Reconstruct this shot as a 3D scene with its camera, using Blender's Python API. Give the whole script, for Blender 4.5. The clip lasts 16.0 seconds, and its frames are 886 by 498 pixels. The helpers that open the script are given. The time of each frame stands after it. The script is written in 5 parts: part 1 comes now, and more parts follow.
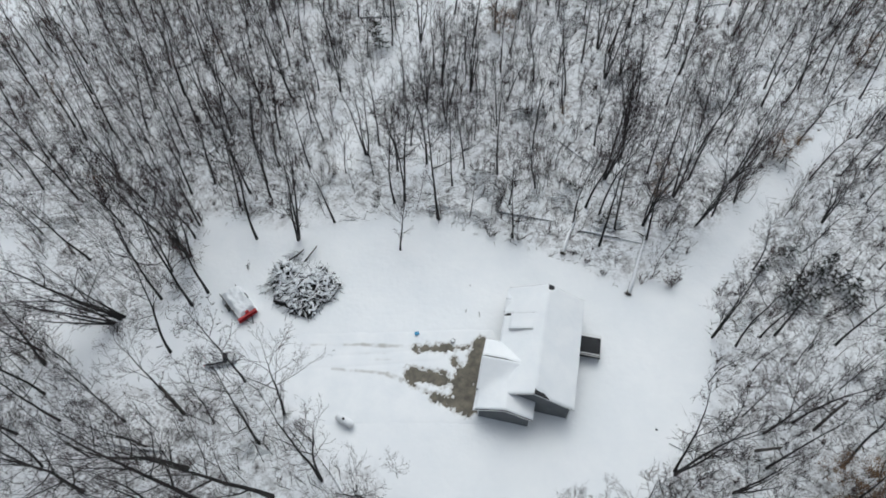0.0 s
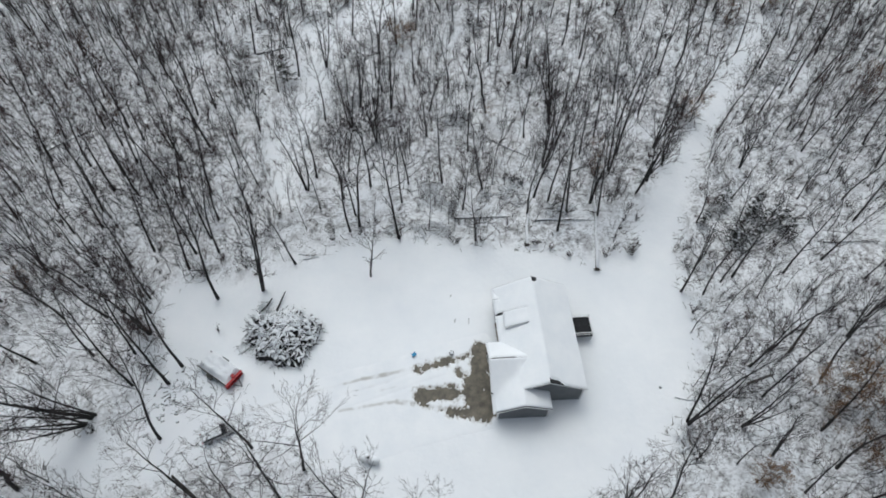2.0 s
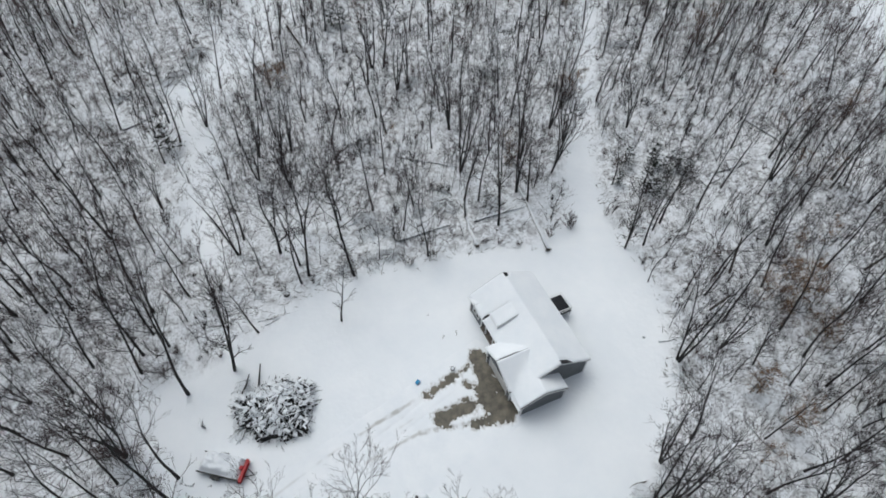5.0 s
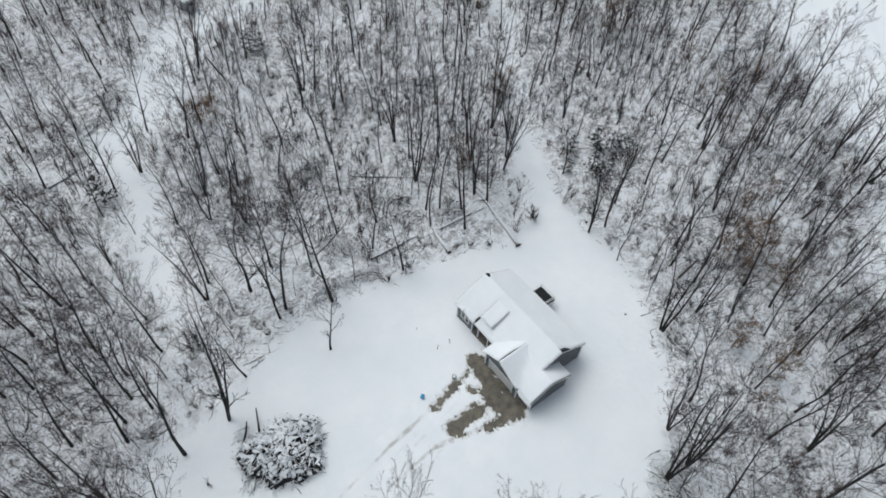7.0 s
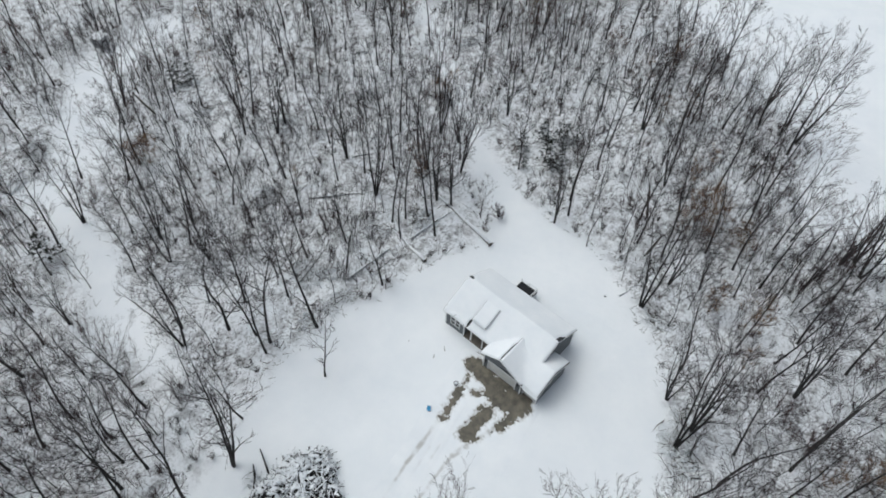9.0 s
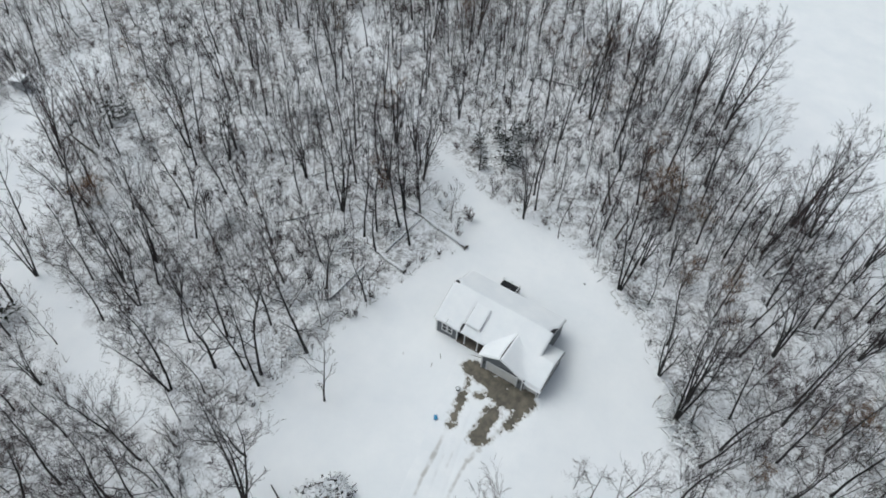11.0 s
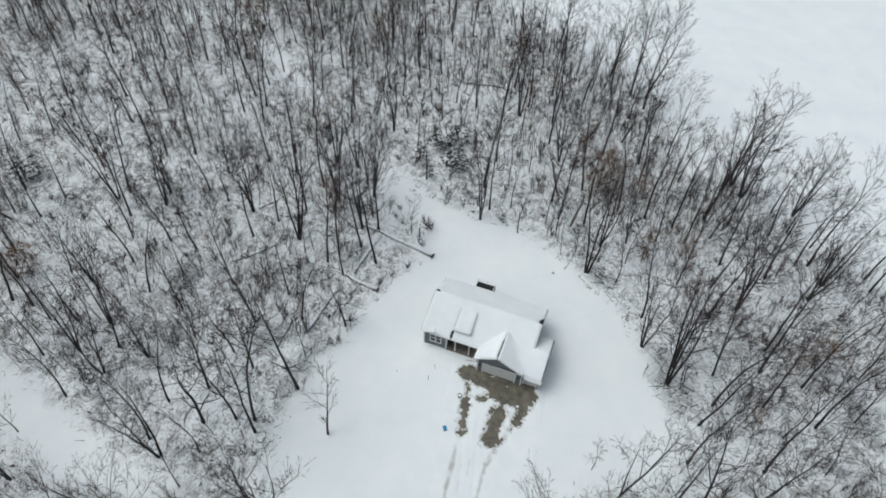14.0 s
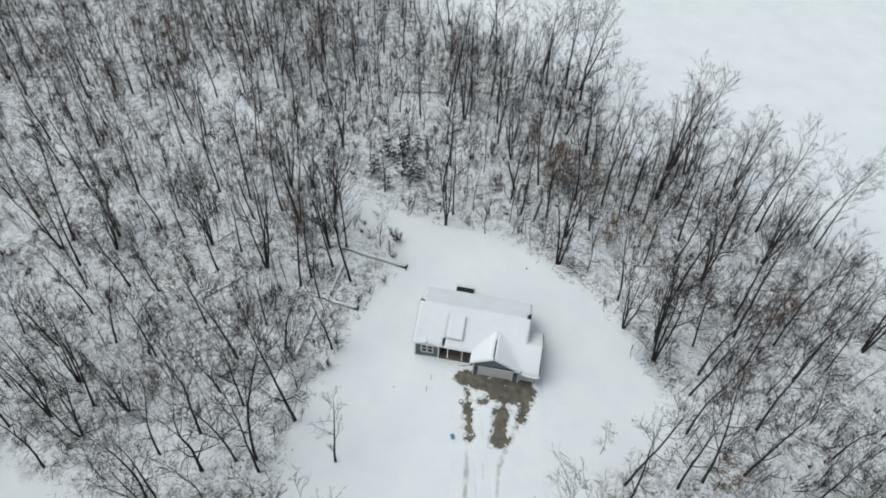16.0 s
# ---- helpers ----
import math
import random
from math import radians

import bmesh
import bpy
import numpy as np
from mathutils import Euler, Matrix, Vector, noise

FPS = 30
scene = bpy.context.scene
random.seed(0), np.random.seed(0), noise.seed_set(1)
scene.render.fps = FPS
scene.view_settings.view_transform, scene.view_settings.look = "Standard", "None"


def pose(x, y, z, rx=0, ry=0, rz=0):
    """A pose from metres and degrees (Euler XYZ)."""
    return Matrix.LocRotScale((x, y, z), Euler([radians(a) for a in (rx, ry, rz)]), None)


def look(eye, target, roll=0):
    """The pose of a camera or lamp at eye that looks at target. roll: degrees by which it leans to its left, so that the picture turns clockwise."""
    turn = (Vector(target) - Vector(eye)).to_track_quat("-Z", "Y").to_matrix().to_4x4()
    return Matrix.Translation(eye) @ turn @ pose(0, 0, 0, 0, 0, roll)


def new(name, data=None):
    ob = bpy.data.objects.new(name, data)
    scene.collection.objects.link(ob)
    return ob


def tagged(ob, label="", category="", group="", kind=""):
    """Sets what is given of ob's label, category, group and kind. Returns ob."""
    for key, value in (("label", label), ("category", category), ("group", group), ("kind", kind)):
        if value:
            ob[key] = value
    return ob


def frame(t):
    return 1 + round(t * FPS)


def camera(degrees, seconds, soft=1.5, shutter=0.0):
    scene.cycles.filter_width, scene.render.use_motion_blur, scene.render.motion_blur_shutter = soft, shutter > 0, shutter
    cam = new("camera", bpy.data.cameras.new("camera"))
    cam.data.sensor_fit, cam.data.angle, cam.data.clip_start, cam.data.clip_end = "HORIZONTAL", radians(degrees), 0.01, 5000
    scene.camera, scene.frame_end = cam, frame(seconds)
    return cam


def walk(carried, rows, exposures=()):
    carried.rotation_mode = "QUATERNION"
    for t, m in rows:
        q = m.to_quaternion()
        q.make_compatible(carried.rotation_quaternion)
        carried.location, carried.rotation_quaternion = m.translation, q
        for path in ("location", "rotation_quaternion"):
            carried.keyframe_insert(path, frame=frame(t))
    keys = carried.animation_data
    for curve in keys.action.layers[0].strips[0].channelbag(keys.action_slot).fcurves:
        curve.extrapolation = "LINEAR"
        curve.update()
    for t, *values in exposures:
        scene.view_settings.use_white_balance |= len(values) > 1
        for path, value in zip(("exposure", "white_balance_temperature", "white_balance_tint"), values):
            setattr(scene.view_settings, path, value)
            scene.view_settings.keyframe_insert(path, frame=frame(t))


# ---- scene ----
cam = camera(69.7, 16.0, soft=1.75)
UNIT = 1.35                              # metres in one unit of the plan further down
METRES, EYE, TILT, LEAN, TURN = 76.275, 85.455, 0.0, 0.0, 0.0
ROWS = [
    (0.0, 0.0, 0.0, 0.0, -0.35, -54.79, 0.25),
    (0.5, -0.045, 0.0015, 0.0016, -4.63, -54.49, 0.05),
    (1.0, -0.0876, 0.0077, 0.0032, -8.7, -54.23, -0.16),
    (1.5, -0.1275, 0.0164, 0.0041, -12.41, -54.01, -0.4),
    (2.0, -0.1674, 0.0279, 0.004, -16.31, -53.72, -0.58),
    (2.5, -0.2067, 0.0414, 0.0034, -20.13, -53.37, -0.8),
    (3.0, -0.2433, 0.0578, 0.0037, -23.8, -53.1, -0.99),
    (3.5, -0.2783, 0.0751, 0.0032, -27.4, -52.79, -1.15),
    (4.0, -0.3125, 0.0928, 0.0024, -30.88, -52.41, -1.31),
    (6.5, -0.4465, 0.1979, -0.0087, -46.43, -50.65, -1.85),
    (7.0, -0.4668, 0.2214, -0.0102, -49.22, -50.36, -1.95),
    (7.5, -0.4848, 0.2448, -0.0113, -51.9, -50.1, -2.01),
    (8.0, -0.5022, 0.2681, -0.0129, -54.55, -49.82, -2.04),
    (8.5, -0.5181, 0.2928, -0.0149, -57.19, -49.55, -2.1),
    (9.0, -0.533, 0.3165, -0.0172, -59.78, -49.25, -2.12),
    (11.5, -0.586, 0.4319, -0.0211, -71.16, -48.03, -2.25),
    (12.0, -0.5944, 0.4535, -0.0227, -73.24, -47.73, -2.27),
    (12.5, -0.6011, 0.4744, -0.024, -75.22, -47.48, -2.26),
    (13.0, -0.6068, 0.4952, -0.0257, -77.15, -47.25, -2.27),
    (13.5, -0.6108, 0.5176, -0.0268, -79.2, -47.03, -2.27),
    (14.0, -0.6147, 0.5423, -0.0287, -81.44, -46.78, -2.27),
    (14.5, -0.6173, 0.5691, -0.03, -83.87, -46.52, -2.24),
    (15.0, -0.6197, 0.5992, -0.0313, -86.51, -46.26, -2.24),
    (15.5, -0.6208, 0.6268, -0.0332, -89.01, -45.96, -2.22),
    (16.0, -0.6195, 0.6521, -0.0348, -91.29, -45.69, -2.21),
]
walk(cam, [(t, pose(0, 0, EYE, TILT, LEAN, TURN) @ pose(METRES * x, METRES * y, METRES * z, 90 + pitch, roll, yaw)) for t, x, y, z, yaw, pitch, roll in ROWS],
     exposures=[(0.0, -0.14, 6090, 3.0), (4.0, -0.14, 6080, 3.8), (8.0, -0.15, 6080, 3.2), (12.5, -0.19, 6110, 1.6), (16.0, -0.19, 6130, 0.4)])

# ---- world, sun, exposure ----
SUN_ELEV, SUN_AZ = 62.0, 92.0          # degrees; azimuth anticlockwise from +x
world = bpy.data.worlds.new("overcast_sky")
world.use_nodes = True
scene.world = world
wn, wl = world.node_tree.nodes, world.node_tree.links
sky = wn.new("ShaderNodeTexSky")
sky.sky_type, sky.sun_disc = "NISHITA", False
sky.sun_elevation, sky.sun_rotation = radians(SUN_ELEV), radians(90 - SUN_AZ)
sky.air_density, sky.dust_density, sky.ozone_density = 1.0, 6.0, 1.0
pale = wn.new("ShaderNodeHueSaturation")
pale.inputs["Saturation"].default_value = 0.45
wl.new(sky.outputs[0], pale.inputs["Color"])
wl.new(pale.outputs[0], wn["Background"].inputs["Color"])
wn["Background"].inputs["Strength"].default_value = 0.125

sun = new("sun", bpy.data.lights.new("sun", "SUN"))
sun.data.energy, sun.data.angle, sun.data.color = 0.5, radians(80), (1.0, 0.98, 0.95)
sa, se = radians(SUN_AZ), radians(SUN_ELEV)
sun.matrix_world = look((60 * math.cos(sa) * math.cos(se), 60 * math.sin(sa) * math.cos(se), 60 * math.sin(se)), (0, 0, 0))
scene.view_settings.exposure = 0.0


# ---- materials ----
def material(name, colours, scale=2.0, rough=0.8, bump=0.2, bump_scale=12.0, metal=0.0, vary=0.0, spread=(0.35, 0.65), stretch=(1, 1, 1), bump_dist=0.02, spec=0.3):
    """Noise at two scales between the given colours, with a fine relief and a little change from piece to piece."""
    m = bpy.data.materials.new(name)
    m.use_nodes = True
    n, l = m.node_tree.nodes, m.node_tree.links
    b = n["Principled BSDF"]
    b.inputs["Roughness"].default_value, b.inputs["Metallic"].default_value = rough, metal
    b.inputs["Specular IOR Level"].default_value = spec
    co = n.new("ShaderNodeTexCoord")
    mp = n.new("ShaderNodeMapping")
    mp.inputs["Scale"].default_value = stretch
    l.new(co.outputs["Object"], mp.inputs["Vector"])
    t1 = n.new("ShaderNodeTexNoise")
    t1.inputs["Scale"].default_value, t1.inputs["Detail"].default_value, t1.inputs["Roughness"].default_value = scale, 6.0, 0.62
    l.new(mp.outputs[0], t1.inputs["Vector"])
    ramp = n.new("ShaderNodeValToRGB")
    ramp.color_ramp.elements[0].position, ramp.color_ramp.elements[1].position = spread
    ramp.color_ramp.elements[0].color, ramp.color_ramp.elements[1].color = (*colours[0], 1), (*colours[1], 1)
    l.new(t1.outputs["Fac"], ramp.inputs["Fac"])
    out = ramp.outputs["Color"]
    if vary:
        info = n.new("ShaderNodeObjectInfo")
        mr = n.new("ShaderNodeMapRange")
        mr.inputs["To Min"].default_value, mr.inputs["To Max"].default_value = 1 - vary, 1 + vary
        l.new(info.outputs["Random"], mr.inputs["Value"])
        hs = n.new("ShaderNodeHueSaturation")
        l.new(mr.outputs[0], hs.inputs["Value"])
        l.new(out, hs.inputs["Color"])
        out = hs.outputs["Color"]
    l.new(out, b.inputs["Base Color"])
    t2 = n.new("ShaderNodeTexNoise")
    t2.inputs["Scale"].default_value, t2.inputs["Detail"].default_value = bump_scale, 5.0
    l.new(mp.outputs[0], t2.inputs["Vector"])
    bp = n.new("ShaderNodeBump")
    bp.inputs["Strength"].default_value, bp.inputs["Distance"].default_value = bump, bump_dist
    l.new(t2.outputs["Fac"], bp.inputs["Height"])
    l.new(bp.outputs[0], b.inputs["Normal"])
    return m


def snow_ground_material():
    """Snow, with leaf litter and dead grass showing through where the woods attribute is high; the mottling also
    carries painted shade.
    """
    m = material("snow_ground", ((0.80, 0.82, 0.85), (0.86, 0.87, 0.89)), 0.15, 0.85, 0.5, 1.6, bump_dist=0.12)
    n, l = m.node_tree.nodes, m.node_tree.links
    b = n["Principled BSDF"]
    base = b.inputs["Base Color"].links[0].from_socket
    at = n.new("ShaderNodeAttribute")
    at.attribute_name = "woods"
    co = n.new("ShaderNodeTexCoord")
    facs = []
    for sc, lo, hi, det in ((0.8, 0.46, 0.60, 9.0), (3.0, 0.49, 0.59, 6.0), (0.09, 0.38, 0.58, 4.0)):
        t = n.new("ShaderNodeTexNoise")
        t.inputs["Scale"].default_value, t.inputs["Detail"].default_value, t.inputs["Roughness"].default_value = sc, det, 0.68
        l.new(co.outputs["Object"], t.inputs["Vector"])
        mr = n.new("ShaderNodeMapRange")
        mr.inputs["From Min"].default_value, mr.inputs["From Max"].default_value = lo, hi
        l.new(t.outputs["Fac"], mr.inputs["Value"])
        facs.append(mr.outputs[0])

    def maths(op, a, c):
        k = n.new("ShaderNodeMath")
        k.operation = op
        for i, v in enumerate((a, c)):
            if isinstance(v, float):
                k.inputs[i].default_value = v
            else:
                l.new(v, k.inputs[i])
        return k.outputs[0]

    # litter, strengthened to paint in the shade that twigs cast on the floor
    litter = maths("ADD", maths("MULTIPLY", facs[0], 0.5), maths("MULTIPLY", facs[1], 0.42))
    litter = maths("MULTIPLY", litter, maths("ADD", maths("MULTIPLY", facs[2], 0.95), 0.25))
    litter = maths("MULTIPLY", litter, at.outputs["Fac"])
    mix = n.new("ShaderNodeMix")
    mix.data_type = "RGBA"
    l.new(litter, mix.inputs["Factor"])
    l.new(base, mix.inputs["A"])
    # brown of the litter, darkened towards a shadow tone
    mix.inputs["B"].default_value = (0.085, 0.072, 0.07, 1)
    l.new(mix.outputs["Result"], b.inputs["Base Color"])
    return m


def slush_material():
    """Snow that turns to thin brownish slush where the slush attribute is high."""
    m = material("slushy_snow", ((0.80, 0.82, 0.85), (0.86, 0.87, 0.89)), 0.4, 0.8, 0.35, 3.0, bump_dist=0.05)
    n, l = m.node_tree.nodes, m.node_tree.links
    b = n["Principled BSDF"]
    base = b.inputs["Base Color"].links[0].from_socket
    at = n.new("ShaderNodeAttribute")
    at.attribute_name = "slush"
    mix = n.new("ShaderNodeMix")
    mix.data_type = "RGBA"
    l.new(at.outputs["Fac"], mix.inputs["Factor"])
    l.new(base, mix.inputs["A"])
    mix.inputs["B"].default_value = (0.33, 0.31, 0.28, 1)
    l.new(mix.outputs["Result"], b.inputs["Base Color"])
    return m


SNOW_GROUND = snow_ground_material()
SLUSH_SNOW = slush_material()
SNOW = material("snow", ((0.80, 0.82, 0.85), (0.86, 0.87, 0.89)), 0.4, 0.85, 0.35, 3.0, bump_dist=0.05)
BARK = material("bark", ((0.016, 0.0155, 0.015), (0.055, 0.052, 0.05)), 3.0, 0.95, 0.6, 14.0, vary=0.3, stretch=(1, 1, 0.25))
WOODS_TWIG = material("woods_twig", ((0.030, 0.024, 0.026), (0.09, 0.050, 0.045)), 0.09, 0.95, 0.0, spread=(0.4, 0.62))
TWIG = material("twig", ((0.030, 0.0235, 0.026), (0.066, 0.05, 0.053)), 0.6, 0.95, 0.0, vary=0.25)
RED_TWIG = material("red_brown_twig", ((0.045, 0.028, 0.027), (0.095, 0.056, 0.05)), 0.6, 0.95, 0.0, vary=0.3)
DRY_LEAF = material("dry_leaf", ((0.11, 0.065, 0.04), (0.22, 0.14, 0.08)), 2.0, 0.9, 0.2, vary=0.2)
NEEDLES = material("needles", ((0.018, 0.022, 0.017), (0.038, 0.042, 0.032)), 3.0, 0.9, 0.2, vary=0.2)
DEAD_WOOD = material("dead_wood", ((0.04, 0.036, 0.033), (0.13, 0.115, 0.10)), 2.0, 0.95, 0.5, 18.0, vary=0.3)
PILE_WOOD = material("wet_brushwood", ((0.018, 0.018, 0.02), (0.07, 0.066, 0.062)), 2.0, 0.95, 0.5, 18.0, vary=0.3)
SIDING = material("grey_siding", ((0.14, 0.15, 0.158), (0.17, 0.18, 0.188)), 1.2, 0.65, 0.1, 30.0)
TRIM = material("white_trim", ((0.72, 0.73, 0.73), (0.80, 0.80, 0.80)), 2.0, 0.5, 0.05)
DOOR_WHITE = material("white_door_paint", ((0.62, 0.62, 0.60), (0.72, 0.71, 0.69)), 1.5, 0.45, 0.05)
SHINGLE = material("dark_shingle", ((0.018, 0.018, 0.02), (0.05, 0.05, 0.052)), 8.0, 0.95, 0.7, 25.0)
ASPHALT = material("driveway_concrete", ((0.085, 0.08, 0.066), (0.20, 0.175, 0.14)), 1.1, 0.7, 0.4, 40.0)
DARK_BOARD = material("dark_deck_board", ((0.012, 0.013, 0.015), (0.025, 0.026, 0.03)), 3.0, 0.8, 0.3, vary=0.2)
PORCH = material("porch_floor", ((0.14, 0.12, 0.10), (0.22, 0.19, 0.16)), 2.0, 0.85, 0.3)
BROWN = material("brown_wood", ((0.09, 0.06, 0.04), (0.16, 0.11, 0.08)), 3.0, 0.7, 0.3)
RED = material("red_paint", ((0.30, 0.012, 0.02), (0.42, 0.025, 0.03)), 2.0, 0.45, 0.1)
CAR_GREY = material("grey_car_paint", ((0.50, 0.51, 0.52), (0.60, 0.61, 0.62)), 1.0, 0.4, 0.0)
RUBBER = material("rubber", ((0.012, 0.012, 0.012), (0.03, 0.03, 0.03)), 6.0, 0.9, 0.2)
BLACK = material("black_metal", ((0.012, 0.012, 0.013), (0.03, 0.03, 0.03)), 6.0, 0.5, 0.1)
TANK_WHITE = material("tank_paint", ((0.68, 0.69, 0.69), (0.78, 0.78, 0.78)), 2.0, 0.4, 0.05)
BLUE = material("blue_plastic", ((0.04, 0.22, 0.42), (0.06, 0.30, 0.52)), 4.0, 0.5, 0.1)
GLASS = material("window_glass", ((0.012, 0.014, 0.017), (0.022, 0.025, 0.028)), 2.0, 0.06, 0.0, spec=0.8)
METAL_SHED = material("pale_sheet_metal", ((0.30, 0.31, 0.32), (0.42, 0.43, 0.44)), 1.5, 0.5, 0.2, metal=0.3)


# ---- mesh helpers ----
class Geo:
    """Collects vertices and faces for one mesh."""

    def __init__(self):
        self.v, self.f = [], []

    def add(self, verts, faces):
        k = len(self.v)
        self.v += [tuple(p) for p in verts]
        self.f += [tuple(i + k for i in f) for f in faces]
        return self

    def box(self, x0, x1, y0, y1, z0, z1, m=None):
        vs = [Vector((x, y, z)) for z in (z0, z1) for x, y in ((x0, y0), (x1, y0), (x1, y1), (x0, y1))]
        if m is not None:
            vs = [m @ p for p in vs]
        return self.add(vs, [(3, 2, 1, 0), (4, 5, 6, 7), (0, 1, 5, 4), (1, 2, 6, 5), (2, 3, 7, 6), (3, 0, 4, 7)])

    def tube(self, pts, radii, sides=6, closed=True):
        """A tapering tube along pts; a radius of 0 at the end closes it in a point."""
        k = len(self.v)
        pts = [Vector(p) for p in pts]
        d = (pts[-1] - pts[0]).normalized()
        a = d.cross(Vector((0.31, 0.2, 0.93)))
        if a.length < 0.05:
            a = d.cross(Vector((1, 0, 0)))
        a.normalize()
        b = d.cross(a)
        point = radii[-1] == 0
        rings = len(pts) - 1 if point else len(pts)
        for p, r in zip(pts[:rings], radii):
            for s in range(sides):
                w = 2 * math.pi * s / sides
                self.v.append(tuple(p + a * (r * math.cos(w)) + b * (r * math.sin(w))))
        for i in range(rings - 1):
            for s in range(sides):
                q = (s + 1) % sides
                self.f.append((k + i * sides + s, k + i * sides + q, k + (i + 1) * sides + q, k + (i + 1) * sides + s))
        last = k + (rings - 1) * sides
        if point:
            self.v.append(tuple(pts[-1]))
            for s in range(sides):
                self.f.append((last + s, last + (s + 1) % sides, len(self.v) - 1))
        elif closed:
            self.f.append(tuple(last + s for s in range(sides)))
        if closed:
            self.f.append(tuple(k + s for s in reversed(range(sides))))
        return self

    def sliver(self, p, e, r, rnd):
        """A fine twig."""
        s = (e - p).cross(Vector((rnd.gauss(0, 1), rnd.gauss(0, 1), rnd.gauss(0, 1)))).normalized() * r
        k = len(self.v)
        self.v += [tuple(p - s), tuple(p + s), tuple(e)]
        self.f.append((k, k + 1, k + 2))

    def mesh(self, name, mat, smooth=False):
        me = bpy.data.meshes.new(name)
        me.from_pydata(self.v, [], self.f)
        if mat is not None:
            me.materials.append(mat)
        if smooth:
            me.shade_smooth()
        return me


def part(name, geo, mat, parent, label="", smooth=False):
    ob = new(name, geo.mesh(name, mat, smooth) if isinstance(geo, Geo) else geo)
    ob.parent = parent
    if label:
        tagged(ob, label)
    return ob


def thing(name, label, category, m=None, group="", kind=""):
    ob = new(name)
    if m is not None:
        ob.matrix_world = m
    return tagged(ob, label, category, group, kind)


def grid_mesh(name, xs, ys, fun, mat, smooth=True, keep=None):
    """A height field over the lines xs and ys."""
    X, Y = np.meshgrid(xs, ys)
    Z = fun(X, Y)
    nx, ny = len(xs), len(ys)
    v = np.stack([X, Y, Z], -1).reshape(-1, 3)
    i = (np.arange(ny - 1)[:, None] * nx + np.arange(nx - 1)[None]).ravel()
    f = np.stack([i, i + 1, i + nx + 1, i + nx], 1)
    if keep is not None:
        f = f[keep(v[f].mean(1))]
    me = bpy.data.meshes.new(name)
    me.from_pydata(v.tolist(), [], f.tolist())
    me.materials.append(mat)
    if smooth:
        me.shade_smooth()
    return me


def value_noise(X, Y, scale, seed):
    """Smooth noise in 0..1 on arrays."""
    X, Y = np.asarray(X) * scale + seed * 17.13, np.asarray(Y) * scale + seed * 31.7
    x0, y0 = np.floor(X), np.floor(Y)
    fx, fy = X - x0, Y - y0
    fx, fy = fx * fx * (3 - 2 * fx), fy * fy * (3 - 2 * fy)

    def h(a, b):
        s = np.sin(a * 127.1 + b * 311.7 + seed * 7.7) * 43758.5453
        return s - np.floor(s)

    return (h(x0, y0) * (1 - fx) + h(x0 + 1, y0) * fx) * (1 - fy) + (h(x0, y0 + 1) * (1 - fx) + h(x0 + 1, y0 + 1) * fx) * fy


def layered(X, Y, scale, seed):
    return 0.55 * value_noise(X, Y, scale, seed) + 0.3 * value_noise(X, Y, scale * 2.1, seed + 1) + 0.15 * value_noise(X, Y, scale * 4.3, seed + 2)


def seg_dist(X, Y, a, b):
    """Distance of points to the segment a-b."""
    dx, dy = b[0] - a[0], b[1] - a[1]
    k = np.clip(((X - a[0]) * dx + (Y - a[1]) * dy) / (dx * dx + dy * dy), 0, 1)
    return np.hypot(X - a[0] - k * dx, Y - a[1] - k * dy)


def poly_dist(X, Y, poly):
    """Signed distance to a polygon, negative inside."""
    d, inside = np.full(np.shape(X), 1e9), np.zeros(np.shape(X), bool)
    for a, b in zip(poly, poly[1:] + poly[:1]):
        d = np.minimum(d, seg_dist(X, Y, a, b))
        if a[1] != b[1]:
            inside ^= ((a[1] > Y) != (b[1] > Y)) & (X < (b[0] - a[0]) * (Y - a[1]) / (b[1] - a[1]) + a[0])
    return np.where(inside, -d, d)


def smooth(v, a, b):
    k = np.clip((v - a) / (b - a), 0, 1)
    return k * k * (3 - 2 * k)


# ---- plan of the ground ----
YARD = [(-30, 50), (-20, 47.5), (-12, 48.5), (-6, 50), (2, 48), (8, 45.5), (14, 43.5), (20, 39), (27, 40), (31.5, 41), (30, 32), (27.5, 25), (22, 19), (15, 13.2),
        (9, 11), (3, 9.4), (-3, 9), (-5, 15), (-6.5, 19), (-11, 19.5), (-14, 23.4), (-17.5, 28), (-22, 29), (-29, 27.8), (-34, 27.6), (-40, 30), (-33, 34), (-30.5, 37), (-29, 42)]
FIELD = [(400, 230), (130, 66), (102, 40), (86, 24), (75, 14), (69, 6), (60, 4.5), (53, 4.2), (46, 2.2), (45.6, -1.5), (47.5, -5), (44, -9), (38, -11), (32.5, -15), (28.5, -19.5), (24, -26), (17, -38), (5, -85), (-10, -200), (400, -300)]
TRAILS = [((30, 40), (36, 47), 1.9), ((36, 47), (45, 56), 1.5), ((45, 56), (55.3, 64.5), 1.1), ((55.3, 64.5), (62, 71), 0.9), ((62, 71), (70, 78.5), 0.8), ((-54, 45), (-45, 37.4), 2.0), ((-45, 37.4), (-37.5, 30.8), 2.2), ((-37.5, 30.8), (-30, 29.5), 2.2),
          ((-13.5, 60), (-12.5, 67), 1.4), ((-12.5, 67), (-9.5, 74), 1.9), ((-9.5, 74), (-5, 83), 1.9), ((-5, 83), (-3, 91), 1.8), ((-3, 91), (4, 95), 2.8),
          ((4, 95), (14, 104), 3.5), ((14, 104), (22, 112), 3.5), ((22, 112), (36, 112), 3.5), ((-80, 88), (-70, 98), 7.0)]


